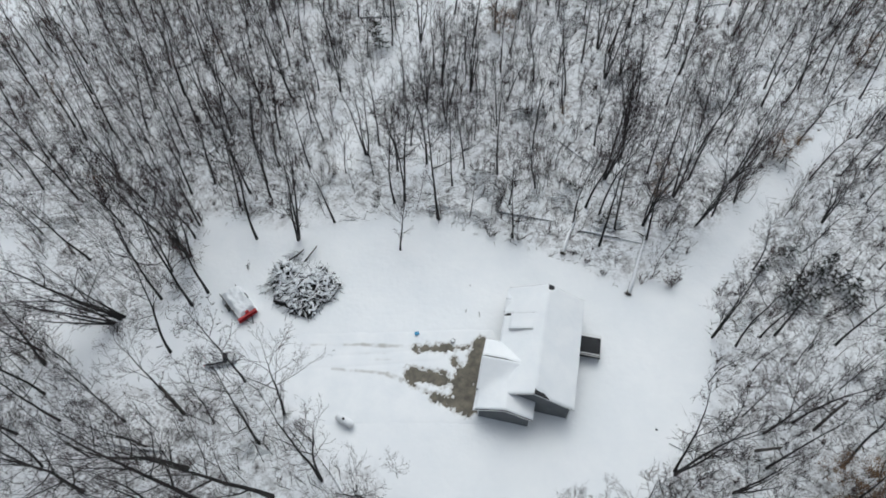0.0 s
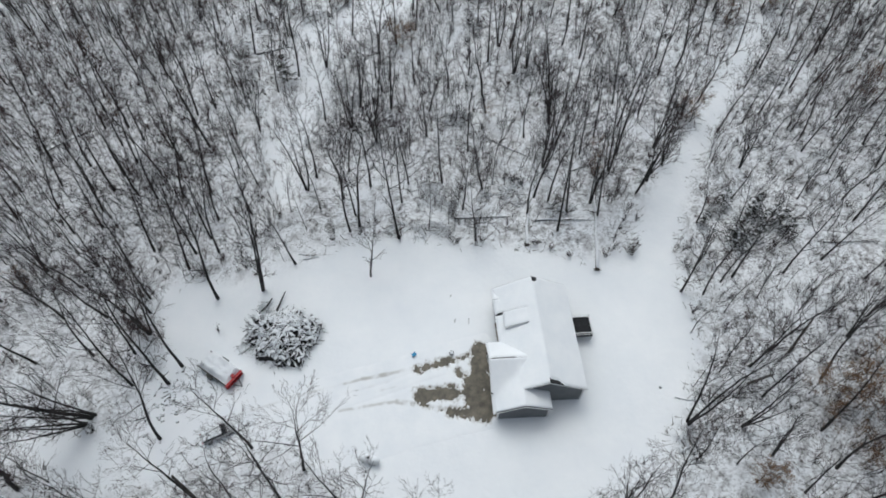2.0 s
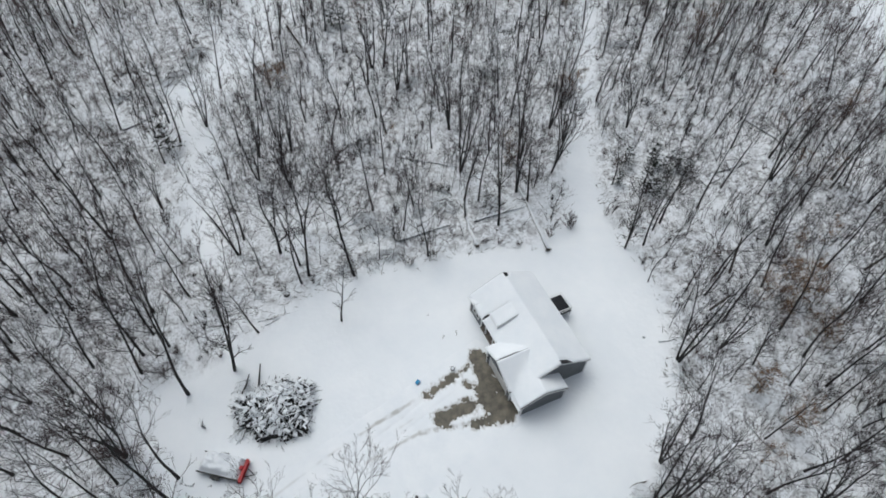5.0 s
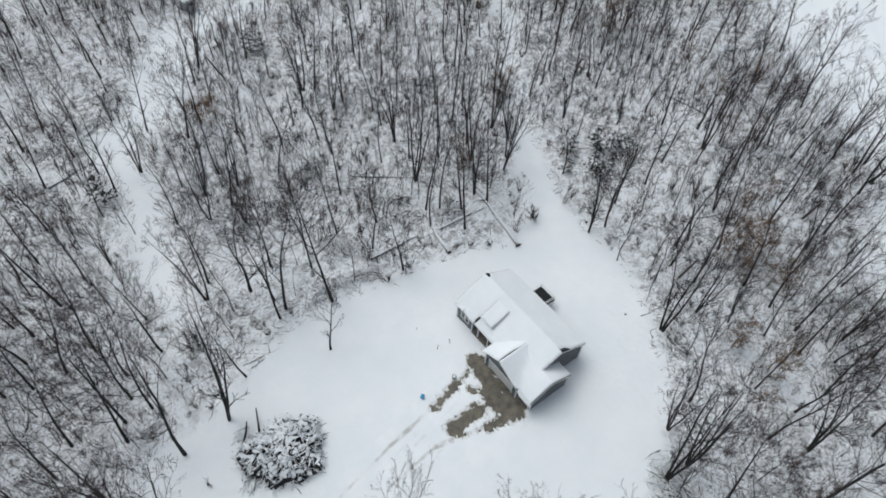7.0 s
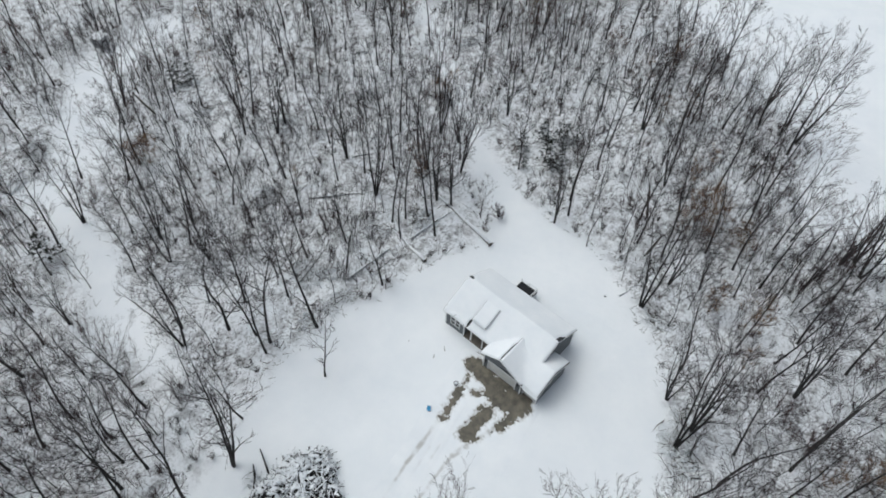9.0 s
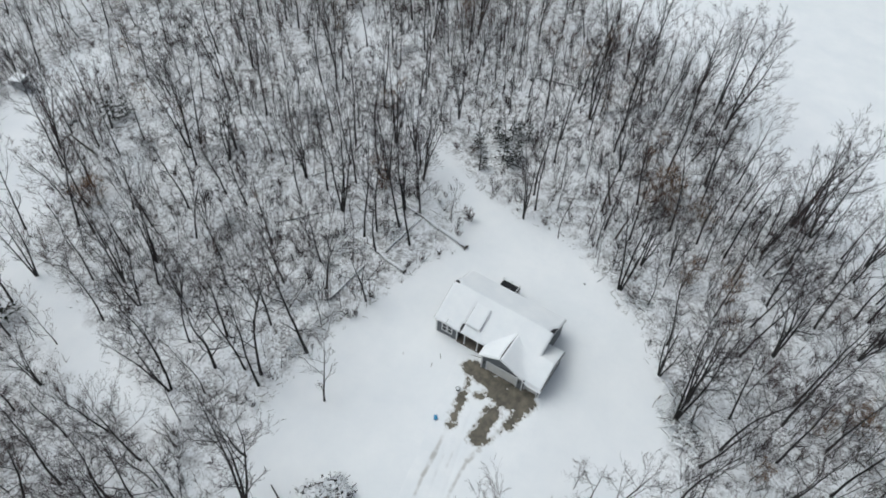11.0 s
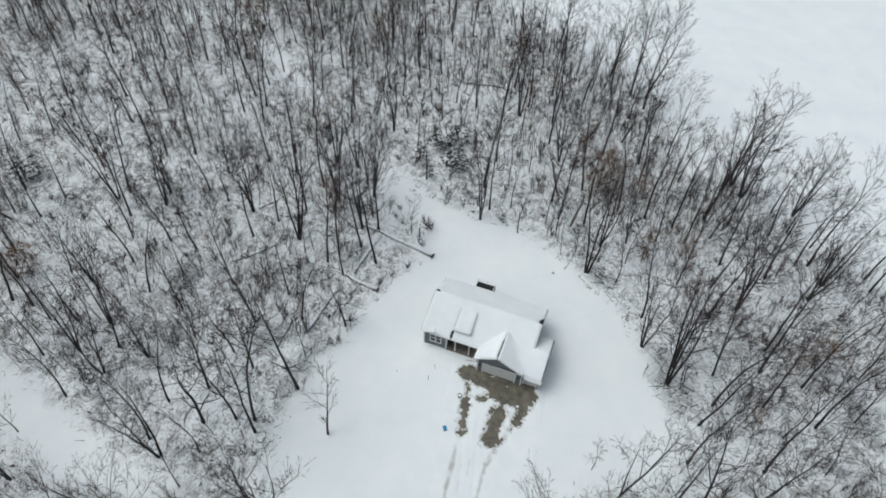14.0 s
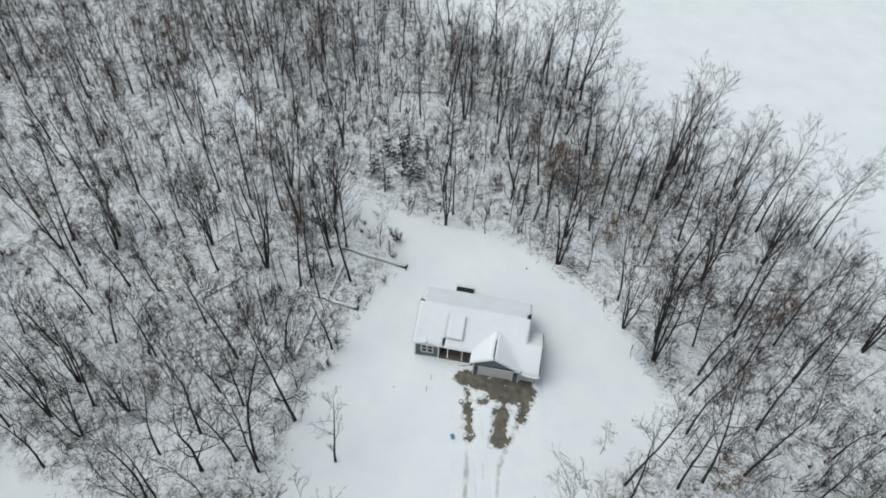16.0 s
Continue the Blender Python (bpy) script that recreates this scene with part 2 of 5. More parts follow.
def open_ground(X, Y):
    """Distance to open snow: negative in the yard, on the trails and in the field."""
    X, Y = np.asarray(X, float), np.asarray(Y, float)
    d = np.minimum(poly_dist(X, Y, YARD), poly_dist(X, Y, FIELD))
    for a, b, r in TRAILS:
        d = np.minimum(d, seg_dist(X, Y, a, b) - r)
    return d


WOODS = [(-84, 104), (-52, 10), (-18, -20), (18, -20), (107, -80), (132, 0), (118, 62), (100, 130), (27, 150), (-36, 138)]
DRIVE = [(5.2, 31.9), (3.0, 31.9), (-4, 31.8), (-14, 32.2), (-24, 31.6), (-24, 28.6), (-14, 28.4), (-8, 28.6), (-5, 27.2), (0, 24.7), (3.6, 23.2), (6, 25)]


def rise(X, Y):
    """The gentle rise on which the house stands."""
    return -0.42 + 1.2 * np.exp(-((X - 4) / 15) ** 2 - ((Y - 29) / 13) ** 2)


def ground_z(X, Y):
    d = open_ground(X, Y)
    w = smooth(d, -1.0, 4.0)
    z = rise(X, Y) + 0.08 + 0.05 * (layered(X, Y, 0.12, 3) - 0.5) + w * 0.5 * (layered(X, Y, 0.25, 5) - 0.45)
    return z - 0.13 * smooth(-poly_dist(X, Y, DRIVE), -1.2, 0.0) * (1 - w)


def build_ground():
    far = [150, 190, 300, 600, 1200, 2600]
    xs = np.array([-k for k in far[::-1]] + list(np.arange(-112, 136, 1.1)) + far)
    ys = np.array([-k for k in far[::-1]] + list(np.arange(-112, 146, 1.1)) + far)
    me = grid_mesh("ground", xs, ys, ground_z, SNOW_GROUND)
    co = np.empty(len(me.vertices) * 3, np.float32)
    me.vertices.foreach_get("co", co)
    co = co.reshape(-1, 3)
    w = smooth(open_ground(co[:, 0], co[:, 1]) + 2.0 * (layered(co[:, 0], co[:, 1], 0.4, 9) - 0.5), -0.3, 2.5)
    at = me.attributes.new("woods", "FLOAT", "POINT")
    at.data.foreach_set("value", w.astype(np.float32))
    return tagged(new("ground", me), "snow-covered ground of a yard in bare winter woods", "ground", kind="structure")


build_ground()


def build_driveway():
    xs, ys = np.arange(-26, 6.6, 0.11), np.arange(21.8, 34.4, 0.11)
    slab = grid_mesh("driveway", np.arange(-25, 7, 0.25), np.arange(22.5, 33, 0.25), lambda X, Y: rise(X, Y) + 0.02, ASPHALT, keep=lambda c: poly_dist(c[:, 0], c[:, 1], DRIVE) < 0.5)
    tagged(new("driveway", slab), "grey-brown concrete driveway showing through melting snow", "driveway", kind="structure")
    bare = [((4.1, 31.2), (3.1, 28.2), 0.95), ((2.3, 27.4), (2.1, 24.7), 1.25), ((3.6, 28.0), (3.2, 24.3), 0.8), ((-3.0, 31.05), (0.9, 31.0), 0.38), ((0.9, 31.0), (3.4, 31.1), 0.12),
            ((-3.4, 28.1), (-0.3, 27.4), 0.75), ((-1.0, 25.6), (0.4, 25.0), 0.4), ((1.1, 29.4), (1.6, 28.9), 0.35), ((-4.4, 27.5), (-1.6, 26.0), -0.02)]
    ruts = [((-26, 31.5), (-15, 31.95), 0.10), ((-15, 31.95), (-9, 31.75), 0.16), ((-9, 31.75), (-3, 31.2), 0.24), ((-12, 29.0), (-6, 28.2), 0.16), ((-6, 28.2), (-1.5, 26.0), 0.26), ((-8, 29.9), (0, 29.6), 0.08), ((-10, 30.7), (-1, 30.4), 0.07)]

    def bareness(X, Y):
        """Distance to bare concrete, negative where it shows."""
        d = np.full(np.shape(X), 9.0)
        for a, b, r in bare:
            d = np.minimum(d, seg_dist(X, Y, a, b) - r)
        return d + 0.5 * (layered(X, Y, 0.9, 21) - 0.5) + 0.9 * (layered(X, Y, 2.4, 27) - 0.5) + 0.7 * (layered(X, Y, 5.5, 29) - 0.5)

    def slush(X, Y):
        """How far the thin snow is trodden or driven to slush."""
        k = 0.75 * smooth(0.42 - bareness(X, Y), 0.0, 0.5)
        for a, b, r in ruts:
            q = smooth(r + 0.22 * (layered(X, Y, 1.3, 43) - 0.5) - seg_dist(X, Y, a, b), -0.1, 0.16)
            k = np.maximum(k, q * (0.06 + 0.6 * smooth(layered(X, Y, 0.8, 47), 0.42, 0.68)) * min(1.0, r / 0.2))
        return np.clip(k, 0, 1)

    def fun(X, Y):
        d = bareness(X, Y)
        z = 0.02 + 0.075 * smooth(d, -0.02, 0.35) - 0.05 * smooth(-d, 0.02, 0.12)
        z = z + 0.03 * (layered(X, Y, 0.7, 33) - 0.5) * smooth(d, 0.1, 0.5)
        for off in (29.6, 31.0):
            c = off + 0.5 * np.sin(X * 0.12)
            z = z - 0.04 * np.exp(-((Y - c) / 0.22) ** 2) * smooth(-X, -1.0, 3.0) * smooth(d, 0.1, 0.5)
        edge = np.minimum.reduce([X + 26, 6.4 - X + 0 * Y, Y - 21.8, 34.3 - Y])
        return rise(X, Y) + np.where(edge < 1.4, z - 0.14 * smooth(1.4 - edge, 0, 1.4), z)

    me = grid_mesh("driveway_snow", xs, ys, fun, SLUSH_SNOW)
    X, Y = np.meshgrid(xs, ys)
    me.attributes.new("slush", "FLOAT", "POINT").data.foreach_set("value", slush(X, Y).ravel().astype(np.float32))
    tagged(new("driveway_snow", me), "patchy melting snow with tyre ruts on a driveway", "snow", kind="stuff")


build_driveway()


# ---- house ----
HOUSE = pose(7.77, 36.7, 0.0, 0, 0, -102.3)
house = thing("house", "single-storey grey-sided house with snow-covered roofs and attached garage", "house", HOUSE)


def lap_wall(a, b, outlines, name="wall", label="grey lap siding"):
    """A wall of lap boards from a to b. outlines: rectangles (s0, s1, z0, z1) or, with more numbers, tops given as (s, z) pairs."""
    g = Geo()
    a, b = Vector((*a, 0)), Vector((*b, 0))
    d = (b - a).normalized()
    out = Vector((d.y, -d.x, 0))
    for o in outlines:
        s0, s1, z0 = o[0], o[1], o[2]
        top = o[3] if isinstance(o[3], tuple) else ((s0, o[3]), (s1, o[3]))
        z, zmax = z0, max(t[1] for t in top)
        while z < zmax - 0.01:
            h = min(0.13, zmax - z)

            def span(zz):
                lo, hi = s0, s1
                for (p, zp), (q, zq) in zip(top, top[1:]):
                    if zq > zp and zp < zz:
                        lo = max(lo, p + (q - p) * min(1, (zz - zp) / (zq - zp)))
                    if zq < zp and zq < zz:
                        hi = min(hi, q - (q - p) * min(1, (zz - zq) / (zp - zq)))
                return lo, hi

            l0, h0 = span(z)
            l1, h1 = span(z + h)
            if h0 - l0 > 0.02:
                h1 = max(h1, l1 + 0.005)
                low, high = out * 0.03, out * 0.006
                vs = [a + d * l0 + low, a + d * h0 + low, a + d * h1 + high, a + d * l1 + high]
                back = [a + d * s - out * 0.12 for s in (l0, h0, h1, l1)]
                zz = (z, z, z + h, z + h)
                g.add([(p.x, p.y, k) for p, k in zip(vs + back, zz + zz)], [(0, 1, 2, 3), (7, 6, 5, 4), (0, 4, 5, 1), (1, 5, 6, 2), (3, 2, 6, 7), (0, 3, 7, 4)])
            z += h
    return part(name, g, SIDING, house, label)


P1, Q1, GQ, GP0, GP1, BQ = 12.2, 7.45, -1.7, 6.9, 13.9, 3.7
FQ, SQ, FLOOR = -0.25, -1.45, 0.82      # front wall, single garage bay, floor level
RIDGE_Q, RIDGE_Z, SLOPE = 3.6, 5.33, 0.52
# walls: main body, porch recess, garage
lap_wall((0, Q1), (0, FQ), [(0, Q1 - FQ, -0.3, ((0, 3.0), (3.85, 5.02), (7.7, 3.0)))])
lap_wall((P1, FQ), (P1, Q1), [(0, Q1 - FQ, -0.3, ((0, 3.0), (3.85, 5.02), (7.7, 3.0)))])
lap_wall((P1, Q1), (0, Q1), [(0, P1, -0.3, 3.0)])
lap_wall((0, FQ), (2.7, FQ), [(0, 0.75, -0.3, 2.95), (2.0, 2.7, -0.3, 2.95), (0.75, 2.0, -0.3, 1.35), (0.75, 2.0, 2.5, 2.95)])
lap_wall((2.7, FQ), (2.7, 1.6), [(0, 1.6 - FQ, -0.3, 3.0)])
lap_wall((2.7, 1.6), (6.9, 1.6), [(0, 1.96, -0.3, 3.1), (2.68, 4.2, -0.3, 3.1), (1.96, 2.68, 2.45, 3.1)])
lap_wall((6.9, 1.6), (6.9, GQ), [(0, 1.6 - GQ, -0.3, 3.05)])
lap_wall((6.9, GQ), (11.9, GQ), [(0, 0.55, -0.3, 2.9), (4.4, 5.0, -0.3, 2.9), (0.55, 4.4, 2.45, 2.9), (0, 5.0, 2.9, ((0, 3.2), (2.15, 4.42), (5.0, 2.95)))], label="grey lap siding with a low gable over the garage door")
lap_wall((11.9, GQ), (11.9, SQ), [(0, SQ - GQ, -0.3, 2.8)])
lap_wall((11.9, SQ), (GP1, SQ), [(0, 0.2, -0.3, 2.4), (1.75, 2.0, -0.3, 2.4), (0, 2.0, 2.4, 2.8)])
lap_wall((GP1, SQ), (GP1, BQ), [(0, BQ - SQ, -0.3, ((0, 2.72), (2.55, 3.85), (BQ - SQ, 2.76)))])
lap_wall((GP1, BQ), (P1, BQ), [(0, GP1 - P1, -0.3, 2.8)])


def corner_board(p, q, z1, z0=-0.3):
    part("corner_board", Geo().box(p - 0.07, p + 0.07, q - 0.07, q + 0.07, z0, z1), TRIM, house, "white corner board")


for p, q, z in ((0, FQ, 2.9), (2.7, FQ, 2.9), (6.9, GQ, 3.0), (11.93, GQ - 0.02, 2.75), (GP1, SQ, 2.7), (GP1, BQ, 2.72), (P1, Q1, 2.95), (0, Q1, 2.95)):
    corner_board(p, q, z)


def roof_plane(p0, p1, q0, q1, zfun, name="roof", along="q", holes=(), depth=0.15, seed=1, edge=TRIM, blanket=True, bare_rake=0.03):
    """A shingled slab with white edge boards and a blanket of snow on it, left open at the holes (p, q, r_p, r_q)."""
    g = Geo()
    t = 0.1
    c = [(p0, q0), (p1, q0), (p1, q1), (p0, q1)]
    g.add([(p, q, zfun(p, q)) for p, q in c] + [(p, q, zfun(p, q) - t) for p, q in c], [(0, 1, 2, 3), (7, 6, 5, 4), (0, 4, 5, 1), (1, 5, 6, 2), (2, 6, 7, 3), (3, 7, 4, 0)])
    roof = part(name, g, SHINGLE, house, "dark shingle roof under snow")
    b = Geo()
    for (pa, qa), (pb, qb) in zip(c, c[1:] + c[:1]):
        ctr = Vector(((p0 + p1) / 2, (q0 + q1) / 2))
        e = Vector((pb - pa, qb - qa)).normalized()
        o = Vector((e.y, -e.x))
        if (Vector((pa, qa)) - ctr).dot(o) < 0:
            o = -o
        o = o * 0.035
        za, zb = zfun(pa, qa), zfun(pb, qb)
        b.add([(pa, qa, za - 0.035), (pb, qb, zb - 0.035), (pb + o.x, qb + o.y, zb - 0.035), (pa + o.x, qa + o.y, za - 0.035),
               (pa, qa, za - 0.15), (pb, qb, zb - 0.15), (pb + o.x, qb + o.y, zb - 0.15), (pa + o.x, qa + o.y, za - 0.15)],
              [(0, 1, 2, 3), (7, 6, 5, 4), (0, 4, 5, 1), (1, 5, 6, 2), (2, 6, 7, 3), (3, 7, 4, 0)])
    part("edge_board", b, edge, roof, "white fascia board" if edge is TRIM else "dark roof edge")

    if not blanket:
        return roof

    def top(P, Q):
        d = np.minimum.reduce([P - p0 - bare_rake, p1 - 0.03 - P, Q - q0 + 0.02, q1 - Q + 0.1])
        h = depth * (1 - np.exp(-np.maximum(d, 0) / 0.045)) * (0.85 + 0.5 * (layered(P, Q, 0.5, seed) - 0.3))
        for hp, hq, rp, rq in holes:
            k = np.hypot((P - hp) / rp, (Q - hq) / rq) + 0.7 * (layered(P, Q, 1.8, seed + 3) - 0.5)
            h = h * smooth(k, 0.85, 1.25) - 0.03 * (k < 0.9)
        return zfun(P, Q) + h - 0.012 * (d < 0.01)

    me = grid_mesh("snow_blanket", np.arange(p0, p1 + 0.01, (p1 - p0) / round((p1 - p0) / 0.13)), np.arange(q0 - 0.02, q1 + 0.03, (q1 - q0 + 0.04) / round((q1 - q0) / 0.13)), top, SNOW)
    part("snow_blanket", me, SNOW, roof, "smooth white snow blanket")
    return roof


main_front = lambda p, q: RIDGE_Z - SLOPE * (RIDGE_Q - q)
main_back = lambda p, q: RIDGE_Z - SLOPE * (q - RIDGE_Q)
# second hole: a narrow dark strip of shingle along the dormer's left side
roof_plane(-0.3, 12.4, -0.55, RIDGE_Q, main_front, holes=((3.2, 0.0, 0.2, 0.45), (3.3, 1.3, 0.10, 1.5)), seed=2, bare_rake=0.09)
roof_plane(-0.3, 12.4, RIDGE_Q, 7.75, main_back, holes=((-0.1, 3.8, 0.55, 0.5), (12.35, 4.15, 0.5, 1.05)), seed=5, bare_rake=0.09)
roof_plane(9.0, 14.15, -1.8, 1.1, lambda p, q: 4.02 - 0.42 * (1.1 - q), blanket=False)
garage_roof = roof_plane(9.0, 14.15, 1.1, 3.95, lambda p, q: 4.02 - 0.42 * (q - 1.1), blanket=False)
roof_plane(6.45, 9.05, -1.97, 2.2, lambda p, q: 4.57 - 0.52 * (9.05 - p), holes=((9.0, -0.6, 0.14, 2.1),), seed=14)
roof_plane(9.05, 12.15, -2.0, 2.2, lambda p, q: 4.57 - 0.52 * (p - 9.05), blanket=False)


def garage_snow(P, Q):
    """One blanket over the gable's slope and the garage roof, rounding out the valley between them."""
    a, c = 4.57 - 0.52 * (P - 9.05), 4.02 - 0.42 * np.abs(Q - 1.1)
    a = np.where(Q > 2.2, a - 2 * (Q - 2.2), a)
    c = np.where(Q < -1.8, c - 6 * (-1.8 - Q) * (P < 12.1), c)
    z = np.log(np.exp(7 * a) + np.exp(7 * c)) / 7
    front = np.where(P < 12.1, -2.0, -1.82)
    d = np.minimum.reduce([P - 9.08, 14.12 - P, Q - front, 3.95 - Q])
    k = 1 - np.exp(-np.maximum(d, 0) / 0.045)
    return np.maximum(a, c) + k * (z - np.maximum(a, c) + 0.14 * (0.85 + 0.5 * (layered(P, Q, 0.5, 17) - 0.3))) - 0.25 * (d < -0.02)


part("snow_blanket", grid_mesh("snow_blanket", np.linspace(9.06, 14.15, 46), np.linspace(-2.0, 3.95, 54), garage_snow, SNOW), SNOW, garage_roof, "smooth white snow blanket")
# small pediment over the front window
roof_plane(0.0, 1.4, -0.62, 0.9, lambda p, q: 3.55 - 0.3 * (1.4 - p), name="pediment_roof", depth=0.12, seed=20)
roof_plane(1.4, 2.8, -0.62, 0.9, lambda p, q: 3.55 - 0.3 * (p - 1.4), name="pediment_roof", depth=0.12, seed=23)
# shed dormer on the front slope
roof_plane(3.35, 5.25, 0.2, 2.6, lambda p, q: 4.08 + 0.42 * (q - 0.2), name="dormer_roof", depth=0.10, seed=26)
g = Geo()
for p in (3.45, 5.05):
    g.add([(p + e, q, z) for e in (0, 0.1) for q, z in ((0.35, 3.4), (2.5, 4.6), (2.5, 4.95), (0.35, 4.07))], [(0, 1, 2, 3), (7, 6, 5, 4), (0, 4, 5, 1), (1, 5, 6, 2), (2, 6, 7, 3), (3, 7, 4, 0)])
g.box(3.45, 5.15, 0.33, 0.43, 3.4, 4.07)
part("dormer_wall", g, SIDING, house, "grey sided shed dormer wall")


def window_unit(p0, p1, q, z0, z1, sashes=2):
    w = thing("window", "", "")
    w.parent = house
    g = Geo()
    for a, b, c, d in ((p0 - 0.1, p1 + 0.1, z1, z1 + 0.12), (p0 - 0.1, p1 + 0.1, z0 - 0.12, z0), (p0 - 0.1, p0, z0, z1), (p1, p1 + 0.1, z0, z1)):
        g.box(a, b, q - 0.06, q + 0.1, c, d)
    for k in range(1, sashes):
        c = p0 + (p1 - p0) * k / sashes
        g.box(c - 0.06, c + 0.06, q - 0.05, q + 0.09, z0, z1)
    g.box(p0, p1, q - 0.03, q + 0.07, (z0 + z1) / 2 - 0.03, (z0 + z1) / 2 + 0.03)
    part("window_frame", g, TRIM, w, "white window frame")
    for k in range(sashes):
        a, b = p0 + (p1 - p0) * k / sashes, p0 + (p1 - p0) * (k + 1) / sashes
        part("pane", Geo().box(a + 0.03, b - 0.03, q + 0.03, q + 0.05, z0, z1), GLASS, w)
    return tagged(w, "white-framed double window")


window_unit(0.75, 2.0, FQ, 1.35, 2.5)


def garage_door(p0, p1, q, height, label):
    d = thing("garage_door", label, "")
    del d["label"]
    d.parent = house
    tagged(d, label)
    rows, cols = 4, max(2, round((p1 - p0) / 0.6))
    for r in range(rows):
        z0, z1 = FLOOR + height * r / rows, FLOOR + height * (r + 1) / rows
        g = Geo().box(p0, p1, q + 0.04, q + 0.08, z0 + 0.01, z1 - 0.01)
        for c in range(cols):
            a, b = p0 + (p1 - p0) * c / cols, p0 + (p1 - p0) * (c + 1) / cols
            g.box(a + 0.07, b - 0.07, q + 0.02, q + 0.045, z0 + 0.1, z1 - 0.1)
        part("door_panel", g, DOOR_WHITE, d)
    g = Geo().box(p0 - 0.12, p1 + 0.12, q - 0.05, q + 0.1, FLOOR + height, FLOOR + height + 0.14)
    g.box(p0 - 0.12, p0, q - 0.05, q + 0.1, -0.2, FLOOR + height).box(p1, p1 + 0.12, q - 0.05, q + 0.1, -0.2, FLOOR + height)
    part("door_casing", g, TRIM, d, "white door casing")


garage_door(7.55, 11.2, GQ, 1.58, "wide white panelled garage door")
garage_door(12.2, 13.6, SQ, 1.55, "narrow white panelled garage door")


def wall_lamp(p, q, z):
    l = thing("wall_lamp", "", "")
    l.parent = house
    part("lamp_body", Geo().tube([(p, q - 0.14, z - 0.14), (p, q - 0.14, z + 0.12), (p, q - 0.14, z + 0.2)], [0.07, 0.1, 0.02], 8), BLACK, l, "black lantern")
    part("bracket", Geo().box(p - 0.03, p + 0.03, q - 0.14, q, z + 0.1, z + 0.14), BLACK, l)


wall_lamp(7.2, GQ, 2.1)
wall_lamp(11.55, GQ, 2.1)

# porch
part("porch_floor", Geo().box(2.78, 6.82, -0.4, 1.56, -0.2, 0.88), PORCH, house, "bare brown porch floor")
part("porch_beam", Geo().box(2.78, 6.82, -0.33, -0.15, 2.7, 2.92), TRIM, house, "white porch beam")
part("porch_ceiling", Geo().box(2.78, 6.82, -0.15, 1.5, 2.92, 2.96), TRIM, house)
for p in (3.75, 5.4):
    g = Geo().box(p - 0.06, p + 0.06, -0.32, -0.2, 0.88, 2.7).box(p - 0.09, p + 0.09, -0.35, -0.17, 0.88, 1.02).box(p - 0.09, p + 0.09, -0.35, -0.17, 2.58, 2.7)
    part("porch_post", g, TRIM, house, "white porch post")
front_door = part("front_door", Geo().box(4.66, 5.38, 1.62, 1.68, 0.88, 2.45).box(4.74, 5.3, 1.6, 1.63, 1.7, 2.32).box(4.74, 5.3, 1.6, 1.63, 1.0, 1.58), BROWN, house, "brown panelled front door")
part("door_handle", Geo().tube([(4.71, 1.57, 1.55), (4.71, 1.57, 1.68)], [0.02, 0.02], 6), BLACK, front_door, "black handle")


def gz(x, y):
    return float(ground_z(np.array([x]), np.array([y]))[0])


# ---- back deck ----
def build_deck():
    deck = thing("deck", "small dark raised deck with white railing behind the house", "deck", HOUSE)
    p0, p1, q0, q1, z = 3.0, 5.35, 7.62, 10.15, 1.4
    n = 17
    for k in range(n):
        a = q0 + (q1 - q0) * k / n
        part("deck_board", Geo().box(p0, p1, a + 0.004, a + (q1 - q0) / n - 0.006, z - 0.04, z), DARK_BOARD, deck)
    part("deck_frame", Geo().box(p0, p1, q1 - 0.05, q1, z - 0.25, z - 0.04).box(p0, p0 + 0.05, q0, q1 - 0.05, z - 0.25, z - 0.04).box(p1 - 0.05, p1, q0, q1 - 0.05, z - 0.25, z - 0.04), DARK_BOARD, deck)
    for p, q in ((p0 + 0.06, q1 - 0.06), (p1 - 0.06, q1 - 0.06), (p1 - 0.06, q0 + 0.1), (p0 + 0.06, q0 + 0.1), ((p0 + p1) / 2, q1 - 0.06)):
        part("post", Geo().box(p - 0.04, p + 0.04, q - 0.04, q + 0.04, -0.4, z + 0.55), TRIM, deck, "white railing post")
    for a, b, c, d in ((p0, p1, q1 - 0.06, q1 - 0.025), (p1 - 0.1, p1 - 0.02, q0, q1 - 0.1), (p0 + 0.02, p0 + 0.055, q0, q1 - 0.1)):
        part("top_rail", Geo().box(a, b, c, d, z + 0.55, z + 0.59), TRIM, deck, "white top rail")
        part("bottom_rail", Geo().box(a + 0.004, b - 0.004, c + 0.004, d - 0.004, z + 0.14, z + 0.17), TRIM, deck, "white bottom rail")
    for k in range(1, 16):
        q = q0 + (q1 - q0) * k / 16
        part("baluster", Geo().box(p1 - 0.075, p1 - 0.045, q - 0.012, q + 0.012, z + 0.17, z + 0.55), BLACK, deck)
    part("snow_ridge", Geo().tube([(p0, q1 - 0.06, z + 0.59), ((p0 + p1) / 2, q1 - 0.06, z + 0.6), (p1, q1 - 0.06, z + 0.59)], [0.03, 0.035, 0.03], 8), SNOW, deck, "snow on the rail", True)


build_deck()


